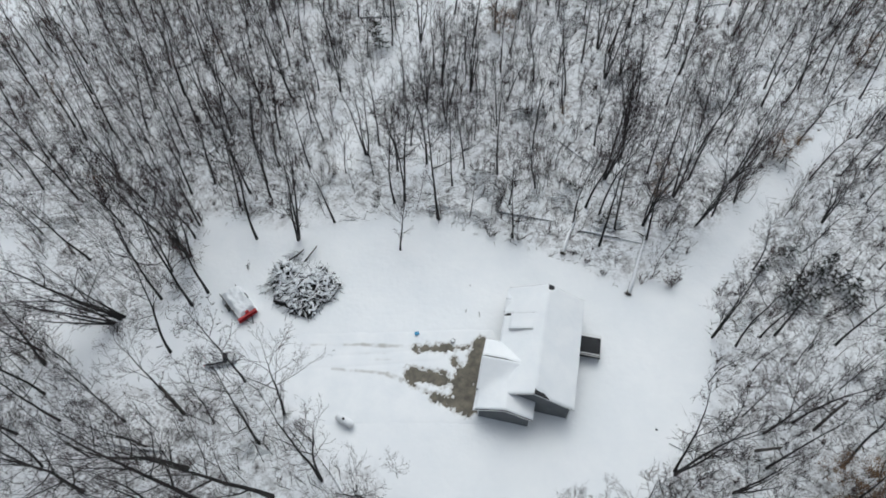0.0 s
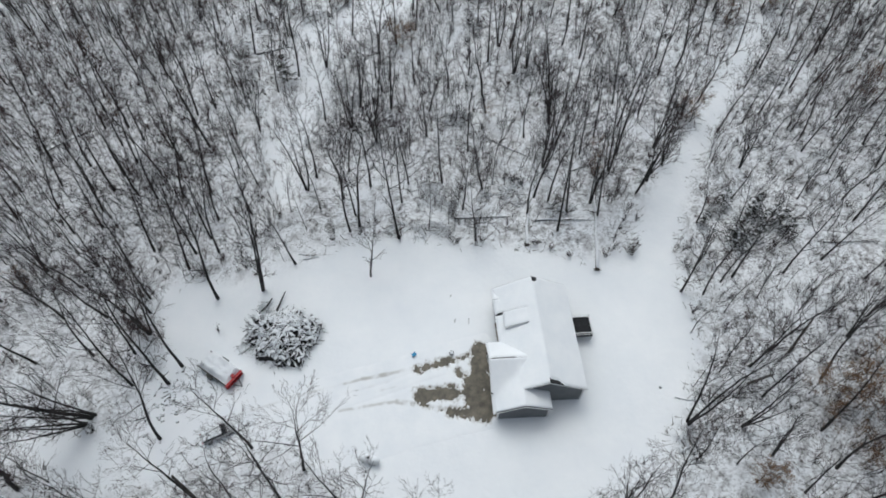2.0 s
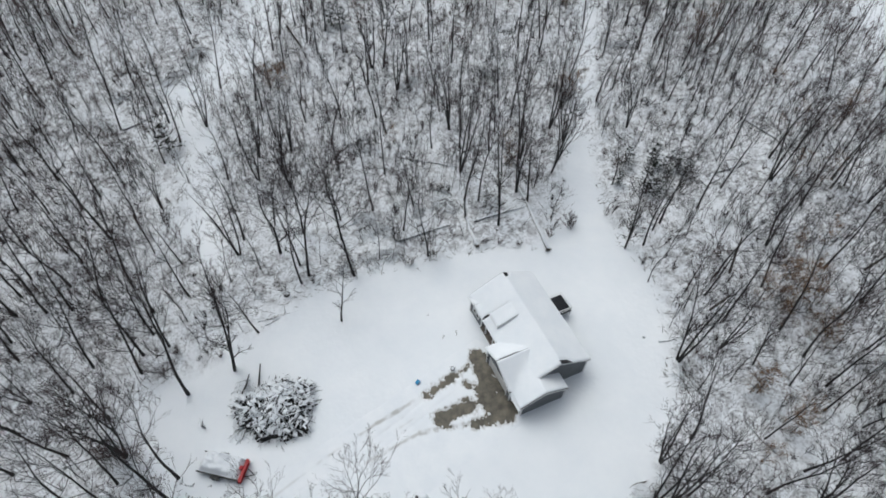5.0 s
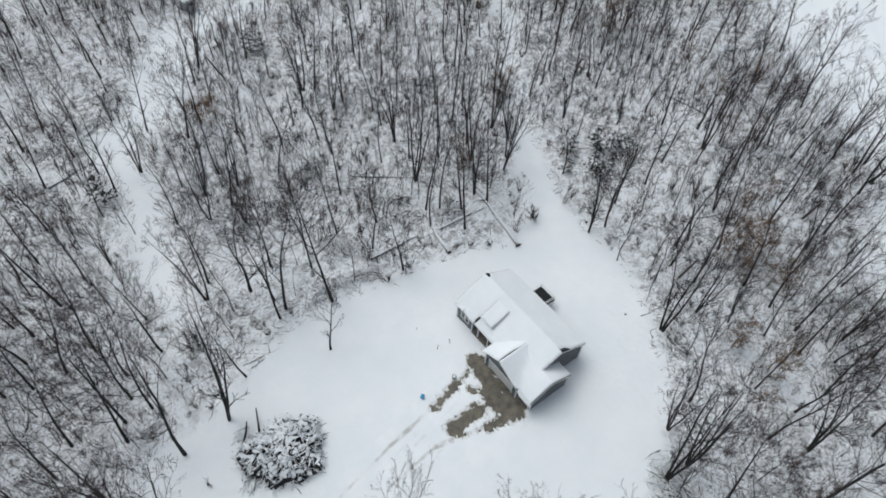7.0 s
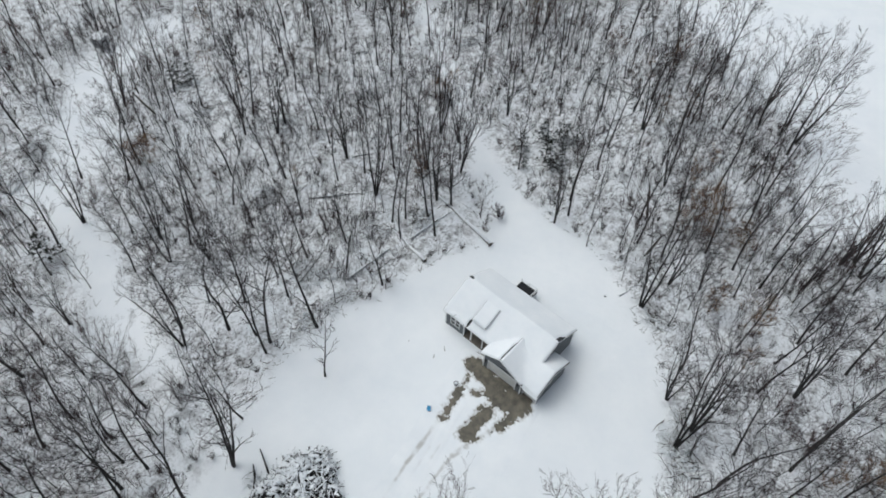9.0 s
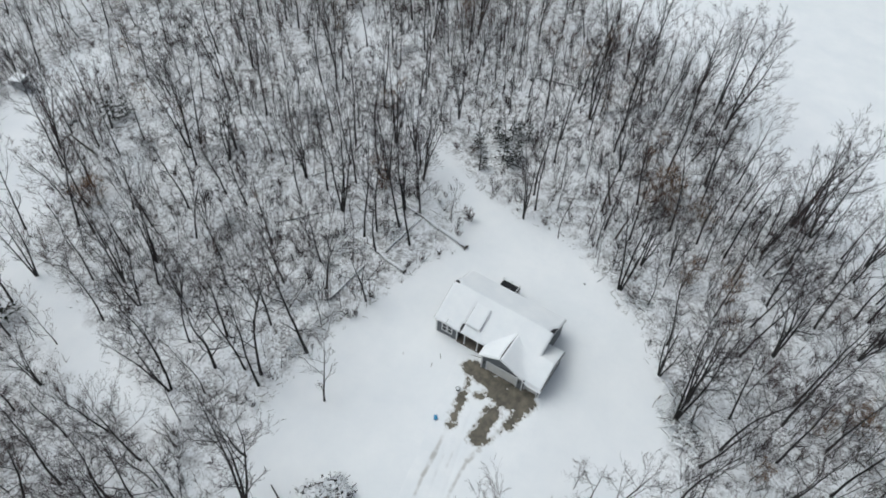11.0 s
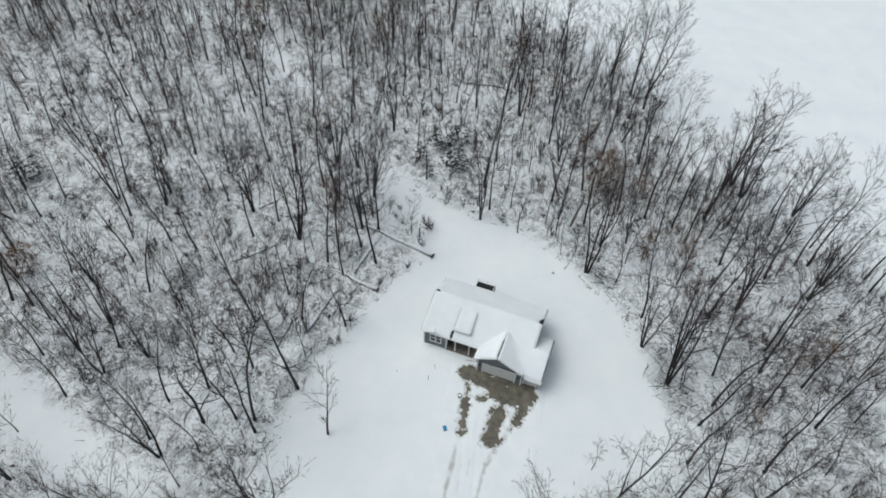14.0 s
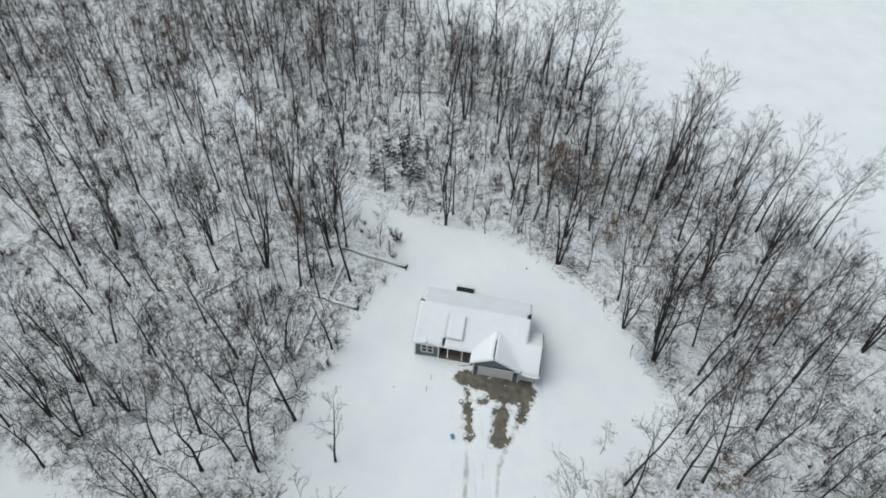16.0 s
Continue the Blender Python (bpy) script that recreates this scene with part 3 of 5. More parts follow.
# ---- things in the yard ----
def build_bench():
    b = thing("porch_bench", "brown wooden bench on the porch", "bench", HOUSE @ pose(4.0, 1.25, 0.88) @ Matrix.Scale(0.75, 4))
    for k in range(3):
        part("seat_slat", Geo().box(-0.6, 0.6, -0.25 + 0.16 * k, -0.11 + 0.16 * k, 0.42, 0.45), BROWN, b)
    for x in (-0.55, 0.5):
        for y in (-0.24, 0.16):
            part("leg", Geo().box(x, x + 0.06, y, y + 0.06, 0, 0.42), BROWN, b)
    part("backrest", Geo().box(-0.6, 0.6, 0.2, 0.24, 0.5, 0.9), BROWN, b)


build_bench()


def build_propane_tank():
    t = thing("propane_tank", "white propane tank half capped with snow in the yard", "tank", pose(-10.1, 23.0, gz(-10.1, 23.0) - 0.02, 0, 0, -31) @ Matrix.Scale(0.86, 4))
    body = Geo()
    prof = [(-1.25, 0.0), (-1.22, 0.18), (-1.1, 0.36), (-0.9, 0.46), (0, 0.46), (0.9, 0.46), (1.1, 0.36), (1.22, 0.18), (1.25, 0.02)]
    body.tube([(x, 0, 0.66) for x, r in prof], [max(r, 0.02) for x, r in prof], 20)
    part("body", body, TANK_WHITE, t, "white steel cylinder", True)
    cap = [(-1.15, 0.1), (-1.0, 0.34), (-0.6, 0.42), (0, 0.44), (0.6, 0.42), (1.0, 0.34), (1.15, 0.1)]
    part("snow_cap", Geo().tube([(x, 0.05, 0.86) for x, r in cap], [r for x, r in cap], 16), SNOW, t, "snow on top", True)
    part("dome", Geo().tube([(-0.1, 0, 1.1), (-0.1, 0, 1.33), (-0.1, 0, 1.38)], [0.17, 0.17, 0.1], 12), BLACK, t, "dark valve dome")
    for x in (-0.7, 0.7):
        part("foot", Geo().box(x - 0.08, x + 0.08, -0.35, 0.35, -0.1, 0.32), BLACK, t)


build_propane_tank()


def build_trailer():
    """Local x runs along the bed towards the red headboard."""
    t = thing("utility_trailer", "snow-filled utility trailer with red headboard and black side rails", "trailer", pose(-23.6, 37.15, gz(-23.6, 37.15) - 0.02, 0, 0, -50))
    L, W = 2.2, 1.0
    part("bed", Geo().box(-L, L, -W, W, 0.45, 0.55), BLACK, t, "dark steel bed")
    for s in (-1, 1):
        rail = part("side_rail", Geo().box(-L, L, s * W - 0.04, s * W + 0.04, 0.55, 0.62).box(-L, L, s * W - 0.04, s * W + 0.04, 0.82, 0.88), BLACK, t, "black side rail")
        for k in range(7):
            x = -L + 0.03 + k * (2 * L - 0.1) / 6
            part("stake", Geo().box(x, x + 0.05, s * W - 0.035, s * W + 0.035, 0.62, 0.82), BLACK, rail)
        wheel = part("wheel", Geo().tube([(-0.2, s * (W + 0.08), 0.32), (-0.2, s * (W + 0.3), 0.32)], [0.33, 0.33], 16), RUBBER, t)
        part("rim", Geo().tube([(-0.2, s * (W + 0.3), 0.32), (-0.2, s * (W + 0.31), 0.32)], [0.18, 0.17], 12), METAL_SHED, wheel)
        part("fender", Geo().box(-0.65, 0.25, min(s * W, s * (W + 0.34)), max(s * W, s * (W + 0.34)), 0.68, 0.71), BLACK, t)
    head = Geo().box(L, L + 0.1, -W - 0.15, W + 0.15, 0.3, 1.05).box(L + 0.1, L + 0.3, -W - 0.15, W + 0.15, 0.5, 0.62).box(L + 0.1, L + 0.28, -W - 0.15, W + 0.15, 0.95, 1.05)
    for k in range(5):
        y = -W - 0.1 + k * (2 * W + 0.1) / 4
        head.box(L + 0.1, L + 0.18, y, y + 0.1, 0.62, 0.95)
    part("headboard", head, RED, t, "bright red headboard")
    part("red_box", Geo().box(L - 0.3, L, 0.0, 0.35, 0.8, 1.2), RED, t, "small red box")
    part("tongue", Geo().tube([(L + 0.1, -0.5, 0.45), (L + 1.2, 0, 0.42)], [0.05, 0.05], 6).tube([(L + 0.1, 0.5, 0.45), (L + 1.2, 0, 0.42)], [0.05, 0.05], 6), BLACK, t)

    def heap(X, Y):
        e = np.minimum(L - 0.03 - np.abs(X), np.minimum(Y + W - 0.06, W + 0.42 - Y))
        return 0.66 - 0.7 * smooth(Y, W, W + 0.42) + smooth(e, 0, 0.45) * (0.5 + 0.75 * (layered(X, Y, 1.1, 41) - 0.4) + 0.25 * (layered(X, Y, 3.0, 44) - 0.5)) + 0.2 * np.exp(-((X + 0.4) ** 2 + (Y - 0.2) ** 2) / 1.2) * smooth(e, 0, 0.3)

    part("snow_load", grid_mesh("snow_load", np.linspace(-L + 0.02, L - 0.02, 40), np.linspace(-W + 0.05, W + 0.43, 26), heap, SNOW), SNOW, t, "rounded load of snow")


build_trailer()


def loft(sections, mat_name, mat):
    """A body through cross-sections: (x, [(y, z), ...] for the right half from the bottom to the top middle)."""
    g = Geo()
    n = len(sections[0][1]) * 2 - 1
    for x, half in sections:
        ring = [(x, y, z) for y, z in half] + [(x, -y, z) for y, z in reversed(half[:-1])]
        g.v += ring
    for i in range(len(sections) - 1):
        for k in range(n):
            q = (k + 1) % n
            g.f.append((i * n + k, i * n + q, (i + 1) * n + q, (i + 1) * n + k))
    g.f.append(tuple(range(n))[::-1])
    g.f.append(tuple((len(sections) - 1) * n + k for k in range(n)))
    return g


def build_car():
    """Local x points to the nose."""
    c = thing("car", "silver estate car dusted with snow parked on the lane", "car", pose(-24.25, 30.15, gz(-24.25, 30.15) - 0.02, 0, 0, 11) @ Matrix.Scale(0.74, 4))
    s = []
    for x, w, zb, zt, r in ((-2.3, 0.78, 0.45, 0.85, 0.8), (-2.2, 0.86, 0.35, 1.0, 0.84), (-1.2, 0.9, 0.25, 1.02, 0.88), (0.3, 0.9, 0.25, 1.0, 0.88), (1.2, 0.9, 0.25, 0.98, 0.85), (2.0, 0.86, 0.3, 0.86, 0.78), (2.3, 0.72, 0.42, 0.7, 0.6)):
        s.append((x, [(w * 0.92, zb), (w, zb + 0.18), (w, zt - 0.12), (r, zt), (0, zt + 0.03)]))
    part("body", loft(s, "body", CAR_GREY), CAR_GREY, c, "silver painted body", True)
    cab = []
    for x, w, zt in ((-2.15, 0.78, 1.02), (-1.9, 0.76, 1.42), (-0.6, 0.76, 1.5), (0.35, 0.74, 1.46), (1.1, 0.76, 1.0)):
        cab.append((x, [(0.82, 0.98), (0.8, 1.0), (w, max(1.01, zt - 0.08)), (w - 0.08, zt), (0, zt + 0.02)]))
    part("cabin_glass", loft(cab, "cabin", GLASS), GLASS, c, "dark cabin windows", True)
    part("roof_panel", Geo().box(-2.0, 0.5, -0.74, 0.74, 1.44, 1.53), CAR_GREY, c)

    def cover(X, Y):
        e = np.minimum(np.minimum(X + 2.0, 0.5 - X), 0.78 - np.abs(Y))
        return 1.51 + 0.09 * (1 - np.exp(-np.maximum(e, 0) / 0.08)) + 0.02 * layered(X, Y, 2, 5)

    part("roof_snow", grid_mesh("roof_snow", np.linspace(-2.0, 0.5, 24), np.linspace(-0.78, 0.78, 14), cover, SNOW), SNOW, c, "snow on the roof")
    for x in (-1.45, 1.45):
        for y in (-1, 1):
            w = part("wheel", Geo().tube([(x, y * 0.68, 0.33), (x, y * 0.92, 0.33)], [0.34, 0.34], 18), RUBBER, c)
            part("rim", Geo().tube([(x, y * 0.92, 0.33), (x, y * 0.935, 0.33)], [0.22, 0.2], 12), METAL_SHED, w)
    for y in (-1, 1):
        part("pillar", Geo().box(-0.62, -0.52, y * 0.8 - 0.02, y * 0.8 + 0.02, 1.0, 1.25), CAR_GREY, c)
        part("mirror", Geo().box(0.85, 0.98, y * 0.98 - 0.1, y * 0.98 + 0.1, 1.0, 1.14), CAR_GREY, c)
        part("headlight", Geo().box(2.1, 2.28, y * 0.6 - 0.14, y * 0.6 + 0.14, 0.66, 0.8), TANK_WHITE, c)
        part("tail_light", Geo().box(-2.31, -2.2, y * 0.7 - 0.1, y * 0.7 + 0.1, 0.75, 1.0), RED, c)


build_car()


def build_brush_pile():
    rnd = random.Random(11)
    cx, cy, hh = -16.35, 39.35, 2.0
    pile = thing("brush_pile", "large heap of cut branches and logs under snow", "brush pile", pose(cx, cy, gz(cx, cy) - 0.08))

    def reach(a):
        return 3.75 * (1 + 0.10 * np.sin(2 * a + 2.6) + 0.09 * np.sin(3 * a + 0.4) + 0.08 * np.sin(5 * a + 2) + 0.06 * np.sin(9 * a))

    def height(X, Y):
        k = np.clip(1 - (np.hypot(X, Y) / reach(np.arctan2(Y, X))) ** 2, 0, 1)
        return hh * k ** 0.55 * (0.7 + 0.6 * layered(X, Y, 0.45, 57))

    def mound(X, Y):
        return 0.82 * height(X, Y) + 0.35 * (layered(X, Y, 1.3, 51) - 0.5) * (height(X, Y) > 0.1) - 0.06

    part("core", grid_mesh("core", np.linspace(-5, 5, 70), np.linspace(-5, 5, 70), mound, PILE_WOOD), PILE_WOOD, pile, "dark tangle of brush")
    sticks, strips, caps = Geo(), Geo(), Geo()
    for k in range(620):
        a = rnd.uniform(0, 6.283)
        r = math.sqrt(rnd.random()) * float(reach(np.array(a))) * rnd.choice((1, 1, 1, 1.1))
        x, y = r * math.cos(a), r * math.sin(a)
        z = max(0.12, float(height(np.array(x), np.array(y))) + rnd.uniform(-0.25, 0.12))
        w = rnd.choice((a + rnd.gauss(0, 0.5), rnd.uniform(0, 6.283)))
        ln, rad, tilt = rnd.uniform(0.5, 1.9), rnd.uniform(0.015, 0.06), rnd.gauss(-0.12, 0.28)
        d = Vector((math.cos(w), math.sin(w), tilt)) * ln / 2
        m = Vector((x, y, z))
        bow = Vector((rnd.gauss(0, 0.07), rnd.gauss(0, 0.07), 0))
        sticks.tube([m - d, m + bow, m + d], [rad, rad * 0.8, rad * 0.5], 4)
        if rnd.random() < 0.72:
            up = Vector((0, 0, rad * 0.7 + 0.015))
            q = rad * 0.7 + rnd.uniform(0.01, 0.03)
            strips.tube([m - d * 0.9 + up, m + bow + up, m + d * rnd.uniform(0.5, 0.9) + up], [q * 0.7, q, q * 0.5], 5)
    for k in range(300):
        a = rnd.uniform(0, 6.283)
        r = math.sqrt(rnd.random()) * float(reach(np.array(a))) * 0.95
        x, y = r * math.cos(a), r * math.sin(a)
        z = float(height(np.array(x), np.array(y)))
        w = rnd.uniform(0, 6.283)
        l, b, h = rnd.uniform(0.15, 0.6), rnd.uniform(0.08, 0.26), rnd.uniform(0.03, 0.1)
        u, v = Vector((math.cos(w), math.sin(w), rnd.gauss(0, 0.2))), Vector((-math.sin(w), math.cos(w), rnd.gauss(0, 0.2)))
        c = Vector((x, y, z + 0.05))
        n = 7
        ring = []
        for s in range(n):
            t = 6.283 * s / n
            q = rnd.uniform(0.6, 1.2)
            ring.append(c + u * (l * q * math.cos(t)) + v * (b * q * math.sin(t)))
        inner = [c + (p - c) * 0.7 + Vector((0, 0, h)) for p in ring]
        caps.add(ring + inner + [c + Vector((0, 0, h * 1.1))], [(s, (s + 1) % n, n + (s + 1) % n, n + s) for s in range(n)] + [(n + s, n + (s + 1) % n, 2 * n) for s in range(n)])
    tagged(part("brush", sticks, PILE_WOOD, pile, "dark cut branches"), kind="stuff")
    tagged(part("snow_cover", strips, SNOW, pile, "snow lying along the branches", True), kind="stuff")
    tagged(part("snow_clumps", caps, SNOW, pile, "clumps of snow on the branches", True), kind="stuff")
    for k in range(24):
        a, f = rnd.uniform(0, 6.283), rnd.uniform(0.3, 0.95)
        r = f * float(reach(np.array(a)))
        x, y = r * math.cos(a), r * math.sin(a)
        w, ln, rad = a + rnd.gauss(0, 0.8), rnd.uniform(0.8, 2.2), rnd.uniform(0.06, 0.12)
        d = Vector((math.cos(w), math.sin(w), -0.35)) * ln / 2
        m = Vector((x, y, max(0.3, float(height(np.array(x), np.array(y))) + 0.05)))
        log = part("log", Geo().tube([m - d, m + d], [rad, rad * 0.85], 7), PILE_WOOD, pile, "cut log")
        up = Vector((0, 0, rad * 0.6))
        part("snow_strip", Geo().tube([m - d * 0.95 + up, m + up, m + d * 0.95 + up], [rad * 0.6, rad * 0.75, rad * 0.5], 6), SNOW, log, "", True)
    for (x, y, w, ln) in ((0.3, 4.6, 1.0, 2.6), (-1.9, 4.0, 0.6, 2.0), (-1.1, 4.7, 0.8, 1.6)):
        d = Vector((math.cos(w), math.sin(w), 0.12)) * ln / 2
        part("log", Geo().tube([Vector((x, y, 0.35)) - d, Vector((x, y, 0.45)) + d], [0.12, 0.06], 7), PILE_WOOD, pile, "long dark log")


build_brush_pile()


def small_marker(x, y, h, lean):
    s = thing("marker_stake", "thin wooden marker stake in the snow", "stake", pose(x, y, gz(x, y), lean, lean * 0.5, 0), group="stakes on the lawn")
    part("stick", Geo().tube([(0, 0, -0.1), (0.01, 0, h * 0.5), (0, 0.02, h)], [0.03, 0.028, 0.02], 6), BROWN, s)
    part("tip", Geo().box(-0.035, 0.035, -0.02, 0.02, h - 0.12, h), DEAD_WOOD, s)


for x, y, h, lean in ((2.5, 35.5, 0.9, 6), (4.0, 34.9, 0.95, -5), (3.1, 39.1, 0.35, 3)):
    small_marker(x, y, h, lean)


def build_yard_bits():
    b = thing("storage_bin", "blue plastic bin half buried in snow", "bin", pose(-2.95, 32.8, gz(-2.95, 32.8) - 0.02, 0, 0, 20))
    part("body", Geo().add([(x * k, y * k, z) for z, k in ((-0.02, 0.8), (0.26, 1.0)) for x, y in ((-0.22, -0.16), (0.22, -0.16), (0.22, 0.16), (-0.22, 0.16))],
                           [(3, 2, 1, 0), (0, 1, 5, 4), (1, 2, 6, 5), (2, 3, 7, 6), (3, 0, 4, 7)]), BLUE, b, "blue tapered tub")
    part("lid", Geo().box(-0.25, 0.25, -0.19, 0.19, 0.26, 0.3), BLUE, b)
    r = thing("round_planter", "small dark round planter filled with snow", "planter", pose(1.0, 31.75, gz(1.0, 31.75) - 0.02))
    part("pot", Geo().tube([(0, 0, 0), (0, 0, 0.2), (0, 0, 0.36)], [0.18, 0.24, 0.27], 14), BLACK, r)
    part("snow_fill", Geo().tube([(0, 0, 0.34), (0, 0, 0.40), (0, 0, 0.43)], [0.22, 0.18, 0.06], 12), SNOW, r, "", True)
    s = thing("stump", "low cut stump poking through snow", "stump", pose(21.55, 22.15, gz(21.55, 22.15) - 0.03))
    part("wood", Geo().tube([(0, 0, -0.1), (0, 0, 0.15), (0.02, 0, 0.22)], [0.16, 0.12, 0.11], 9), DEAD_WOOD, s)
    part("snow_cap", Geo().tube([(0, 0.02, 0.2), (0, 0.02, 0.27), (0, 0.02, 0.3)], [0.13, 0.10, 0.04], 9), SNOW, s, "", True)


build_yard_bits()


def build_far_shed():
    s = thing("hunting_blind", "small pale box blind on legs with snowy roof in the woods", "shed", pose(26.1, 115.9, gz(26.1, 115.9), 0, 0, 10))
    for x in (-0.85, 0.75):
        for y in (-0.85, 0.75):
            part("leg", Geo().box(x, x + 0.1, y, y + 0.1, -0.1, 0.5), BROWN, s)
    part("wall", Geo().box(-0.9, 0.9, -0.9, 0.9, 0.5, 2.2), METAL_SHED, s, "pale sheet walls")
    part("window_slot", Geo().box(-0.6, 0.6, -0.93, -0.895, 1.4, 1.75), GLASS, s)
    part("roof", Geo().box(-1.1, 1.1, -1.1, 1.1, 2.2, 2.28), METAL_SHED, s)
    part("snow_cap", Geo().box(-1.08, 1.08, -1.08, 1.08, 2.28, 2.42), SNOW, s, "snow on the roof")


build_far_shed()


# ---- trees ----
def off(d, angle, rnd, rise=0.0):
    """A direction at the given angle to d, turned about it by chance and bent upwards a little."""
    side = d.cross(Vector((rnd.gauss(0, 1), rnd.gauss(0, 1), rnd.gauss(0, 1)))).normalized()
    return (d * math.cos(angle) + side * math.sin(angle) + Vector((0, 0, rise))).normalized()


def grow(seed, height, r0, limbs, subs, twigs, crown_from=0.42, spread=0.55, bend=0.5, twig_r=0.009, forks=1, sprays=4, low_limbs=2, plain=False):
    """Wood (trunk and limbs) and crown (branches, sprays and twigs, each forking from the last) of a bare tree, about its foot."""
    rnd = random.Random(seed)
    wood, crown = Geo(), Geo()

    def branch(p, d, ln, r):
        """A side branch that curves upwards, with sprays and twigs."""
        mid = p + d * ln * 0.5
        d2 = (d + Vector((rnd.gauss(0, 0.14), rnd.gauss(0, 0.14), rnd.uniform(0.0, 0.28)))).normalized()
        e = mid + d2 * ln * 0.5
        if plain:
            crown.tube([p, e], [r, 0], 3, False)
        else:
            crown.tube([p, mid, e], [r, r * 0.62, 0], 3, False)
        for k in range(sprays):
            f = 0.25 + 0.75 * (k + rnd.random()) / sprays
            q = p.lerp(mid, f * 2) if f < 0.5 else mid.lerp(e, f * 2 - 1)
            sd = off(d2, rnd.uniform(0.35, 0.85), rnd, 0.15)
            sl = ln * (0.62 - 0.32 * f) * rnd.uniform(0.7, 1.25)
            g = q + sd * sl
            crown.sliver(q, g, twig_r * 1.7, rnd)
            for _ in range(twigs):
                h = q.lerp(g, rnd.uniform(0.2, 1.0))
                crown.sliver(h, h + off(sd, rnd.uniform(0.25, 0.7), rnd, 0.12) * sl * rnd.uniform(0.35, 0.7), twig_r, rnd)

    for fork in range(forks):
        aim = rnd.uniform(0, 6.283)
        out = 0.0 if forks == 1 else rnd.uniform(0.05, 0.17)
        n = 6 if plain else 10
        stem, rad = [], []
        x, y = (0.14 * math.cos(aim), 0.14 * math.sin(aim)) if forks > 1 else (0.0, 0.0)
        dx, dy = math.cos(aim) * out, math.sin(aim) * out
        hgt = height * (1.0 if fork == 0 else rnd.uniform(0.75, 1.0))
        for k in range(n + 1):
            t = k / n
            stem.append(Vector((x, y, hgt * t - 0.15)))
            rad.append(r0 * (1.3 if k == 0 else 1.0) * (1 - 0.95 * t ** 1.05))
            dx += rnd.gauss(0, 0.045) * bend
            dy += rnd.gauss(0, 0.045) * bend
            x += dx * hgt / n
            y += dy * hgt / n
        wood.tube(stem, rad, 5 if plain else 6)
        for j in range(limbs + low_limbs):
            u = (j - low_limbs + rnd.random()) / limbs
            t = crown_from + (1 - crown_from) * u * 0.95 if j >= low_limbs else crown_from * rnd.uniform(0.5, 1.0)
            k = min(n - 1, int(t * n))
            base = stem[k].lerp(stem[k + 1], t * n - k)
            az = j * 2.4 + rnd.uniform(-0.7, 0.7)
            ln = (0.12 + 0.24 * (1 - max(u, 0)) ** 0.8) * hgt * rnd.uniform(0.65, 1.2) * spread / 0.55
            if j < low_limbs:
                ln *= 0.45
            d = Vector((math.cos(az) * spread * 1.15, math.sin(az) * spread * 1.15, rnd.uniform(0.5, 0.95))).normalized()
            r = max(0.02, rad[k] * rnd.uniform(0.38, 0.6))
            pts, cur = [base], base
            for q in range(4):
                cur = cur + d * ln / 4
                pts.append(cur)
                d = (d + Vector((rnd.gauss(0, 0.15), rnd.gauss(0, 0.15), rnd.uniform(0.02, 0.2)))).normalized()
            wood.tube(pts, [r, r * 0.78, r * 0.56, r * 0.34, 0], 3 if plain else 4, False)
            for q in range(subs):
                f = (0.2 + 0.8 * (q + rnd.random()) / subs) * 3.999
                i = int(f)
                p = pts[i].lerp(pts[i + 1], f - i)
                along = (pts[i + 1] - pts[i]).normalized()
                branch(p, off(along, rnd.uniform(0.4, 0.8), rnd, 0.12), ln * (0.62 - 0.36 * f / 4) * rnd.uniform(0.7, 1.2), max(0.018, r * 0.45 * (1 - 0.15 * f)))
    return wood, crown


def arrays(geo):
    tri = []
    for f in geo.f:
        for k in range(1, len(f) - 1):
            tri.append((f[0], f[k], f[k + 1]))
    return np.array(geo.v, np.float32), np.array(tri, np.int32)


class Kind:
    """One shape of tree: its meshes for single trees and its arrays for the joined woods."""

    def __init__(self, height, wood, crown, twig_mat):
        self.height = height
        self.wood_mesh, self.crown_mesh = wood.mesh("trunk", BARK), crown.mesh("crown", twig_mat)
        self.wood, self.crown = arrays(wood), arrays(crown)


tall = [Kind(17, *grow(100 + k, 17, 0.15, 11, 6, 4, 0.36 + 0.04 * (k % 4), 0.5 + 0.08 * (k % 3), 1.1, 0.0105), TWIG) for k in range(8)]
broad = [Kind(17, *grow(140 + k, 17, 0.21, 12, 7, 4, 0.26, 0.72, 1.4, 0.010), TWIG) for k in range(4)]
clump = [Kind(16, *grow(160 + k, 16, 0.125, 7, 5, 4, 0.34, 0.54, 0.9, 0.0105, forks=3 + k % 2), TWIG) for k in range(5)]
twin = [Kind(15, *grow(175, 15, 0.14, 8, 5, 3, 0.34, 0.46, 1.3, 0.010, forks=2), TWIG)]
slim = [Kind(11, *grow(180 + k, 11, 0.065, 9, 5, 4, 0.28, 0.52, 1.2, 0.010, sprays=3), RED_TWIG if k % 2 else TWIG) for k in range(6)]
sparse = [Kind(12, *grow(231, 12, 0.12, 9, 5, 3, 0.28, 0.42, 0.5, 0.010), TWIG)]
light = [Kind(16, *grow(200 + k, 16, 0.125 + 0.008 * (k % 4), 9, 5, 3, 0.36 + 0.03 * (k % 4), 0.5 + 0.07 * (k % 3), 1.1, 0.018, plain=True), TWIG) for k in range(10)]


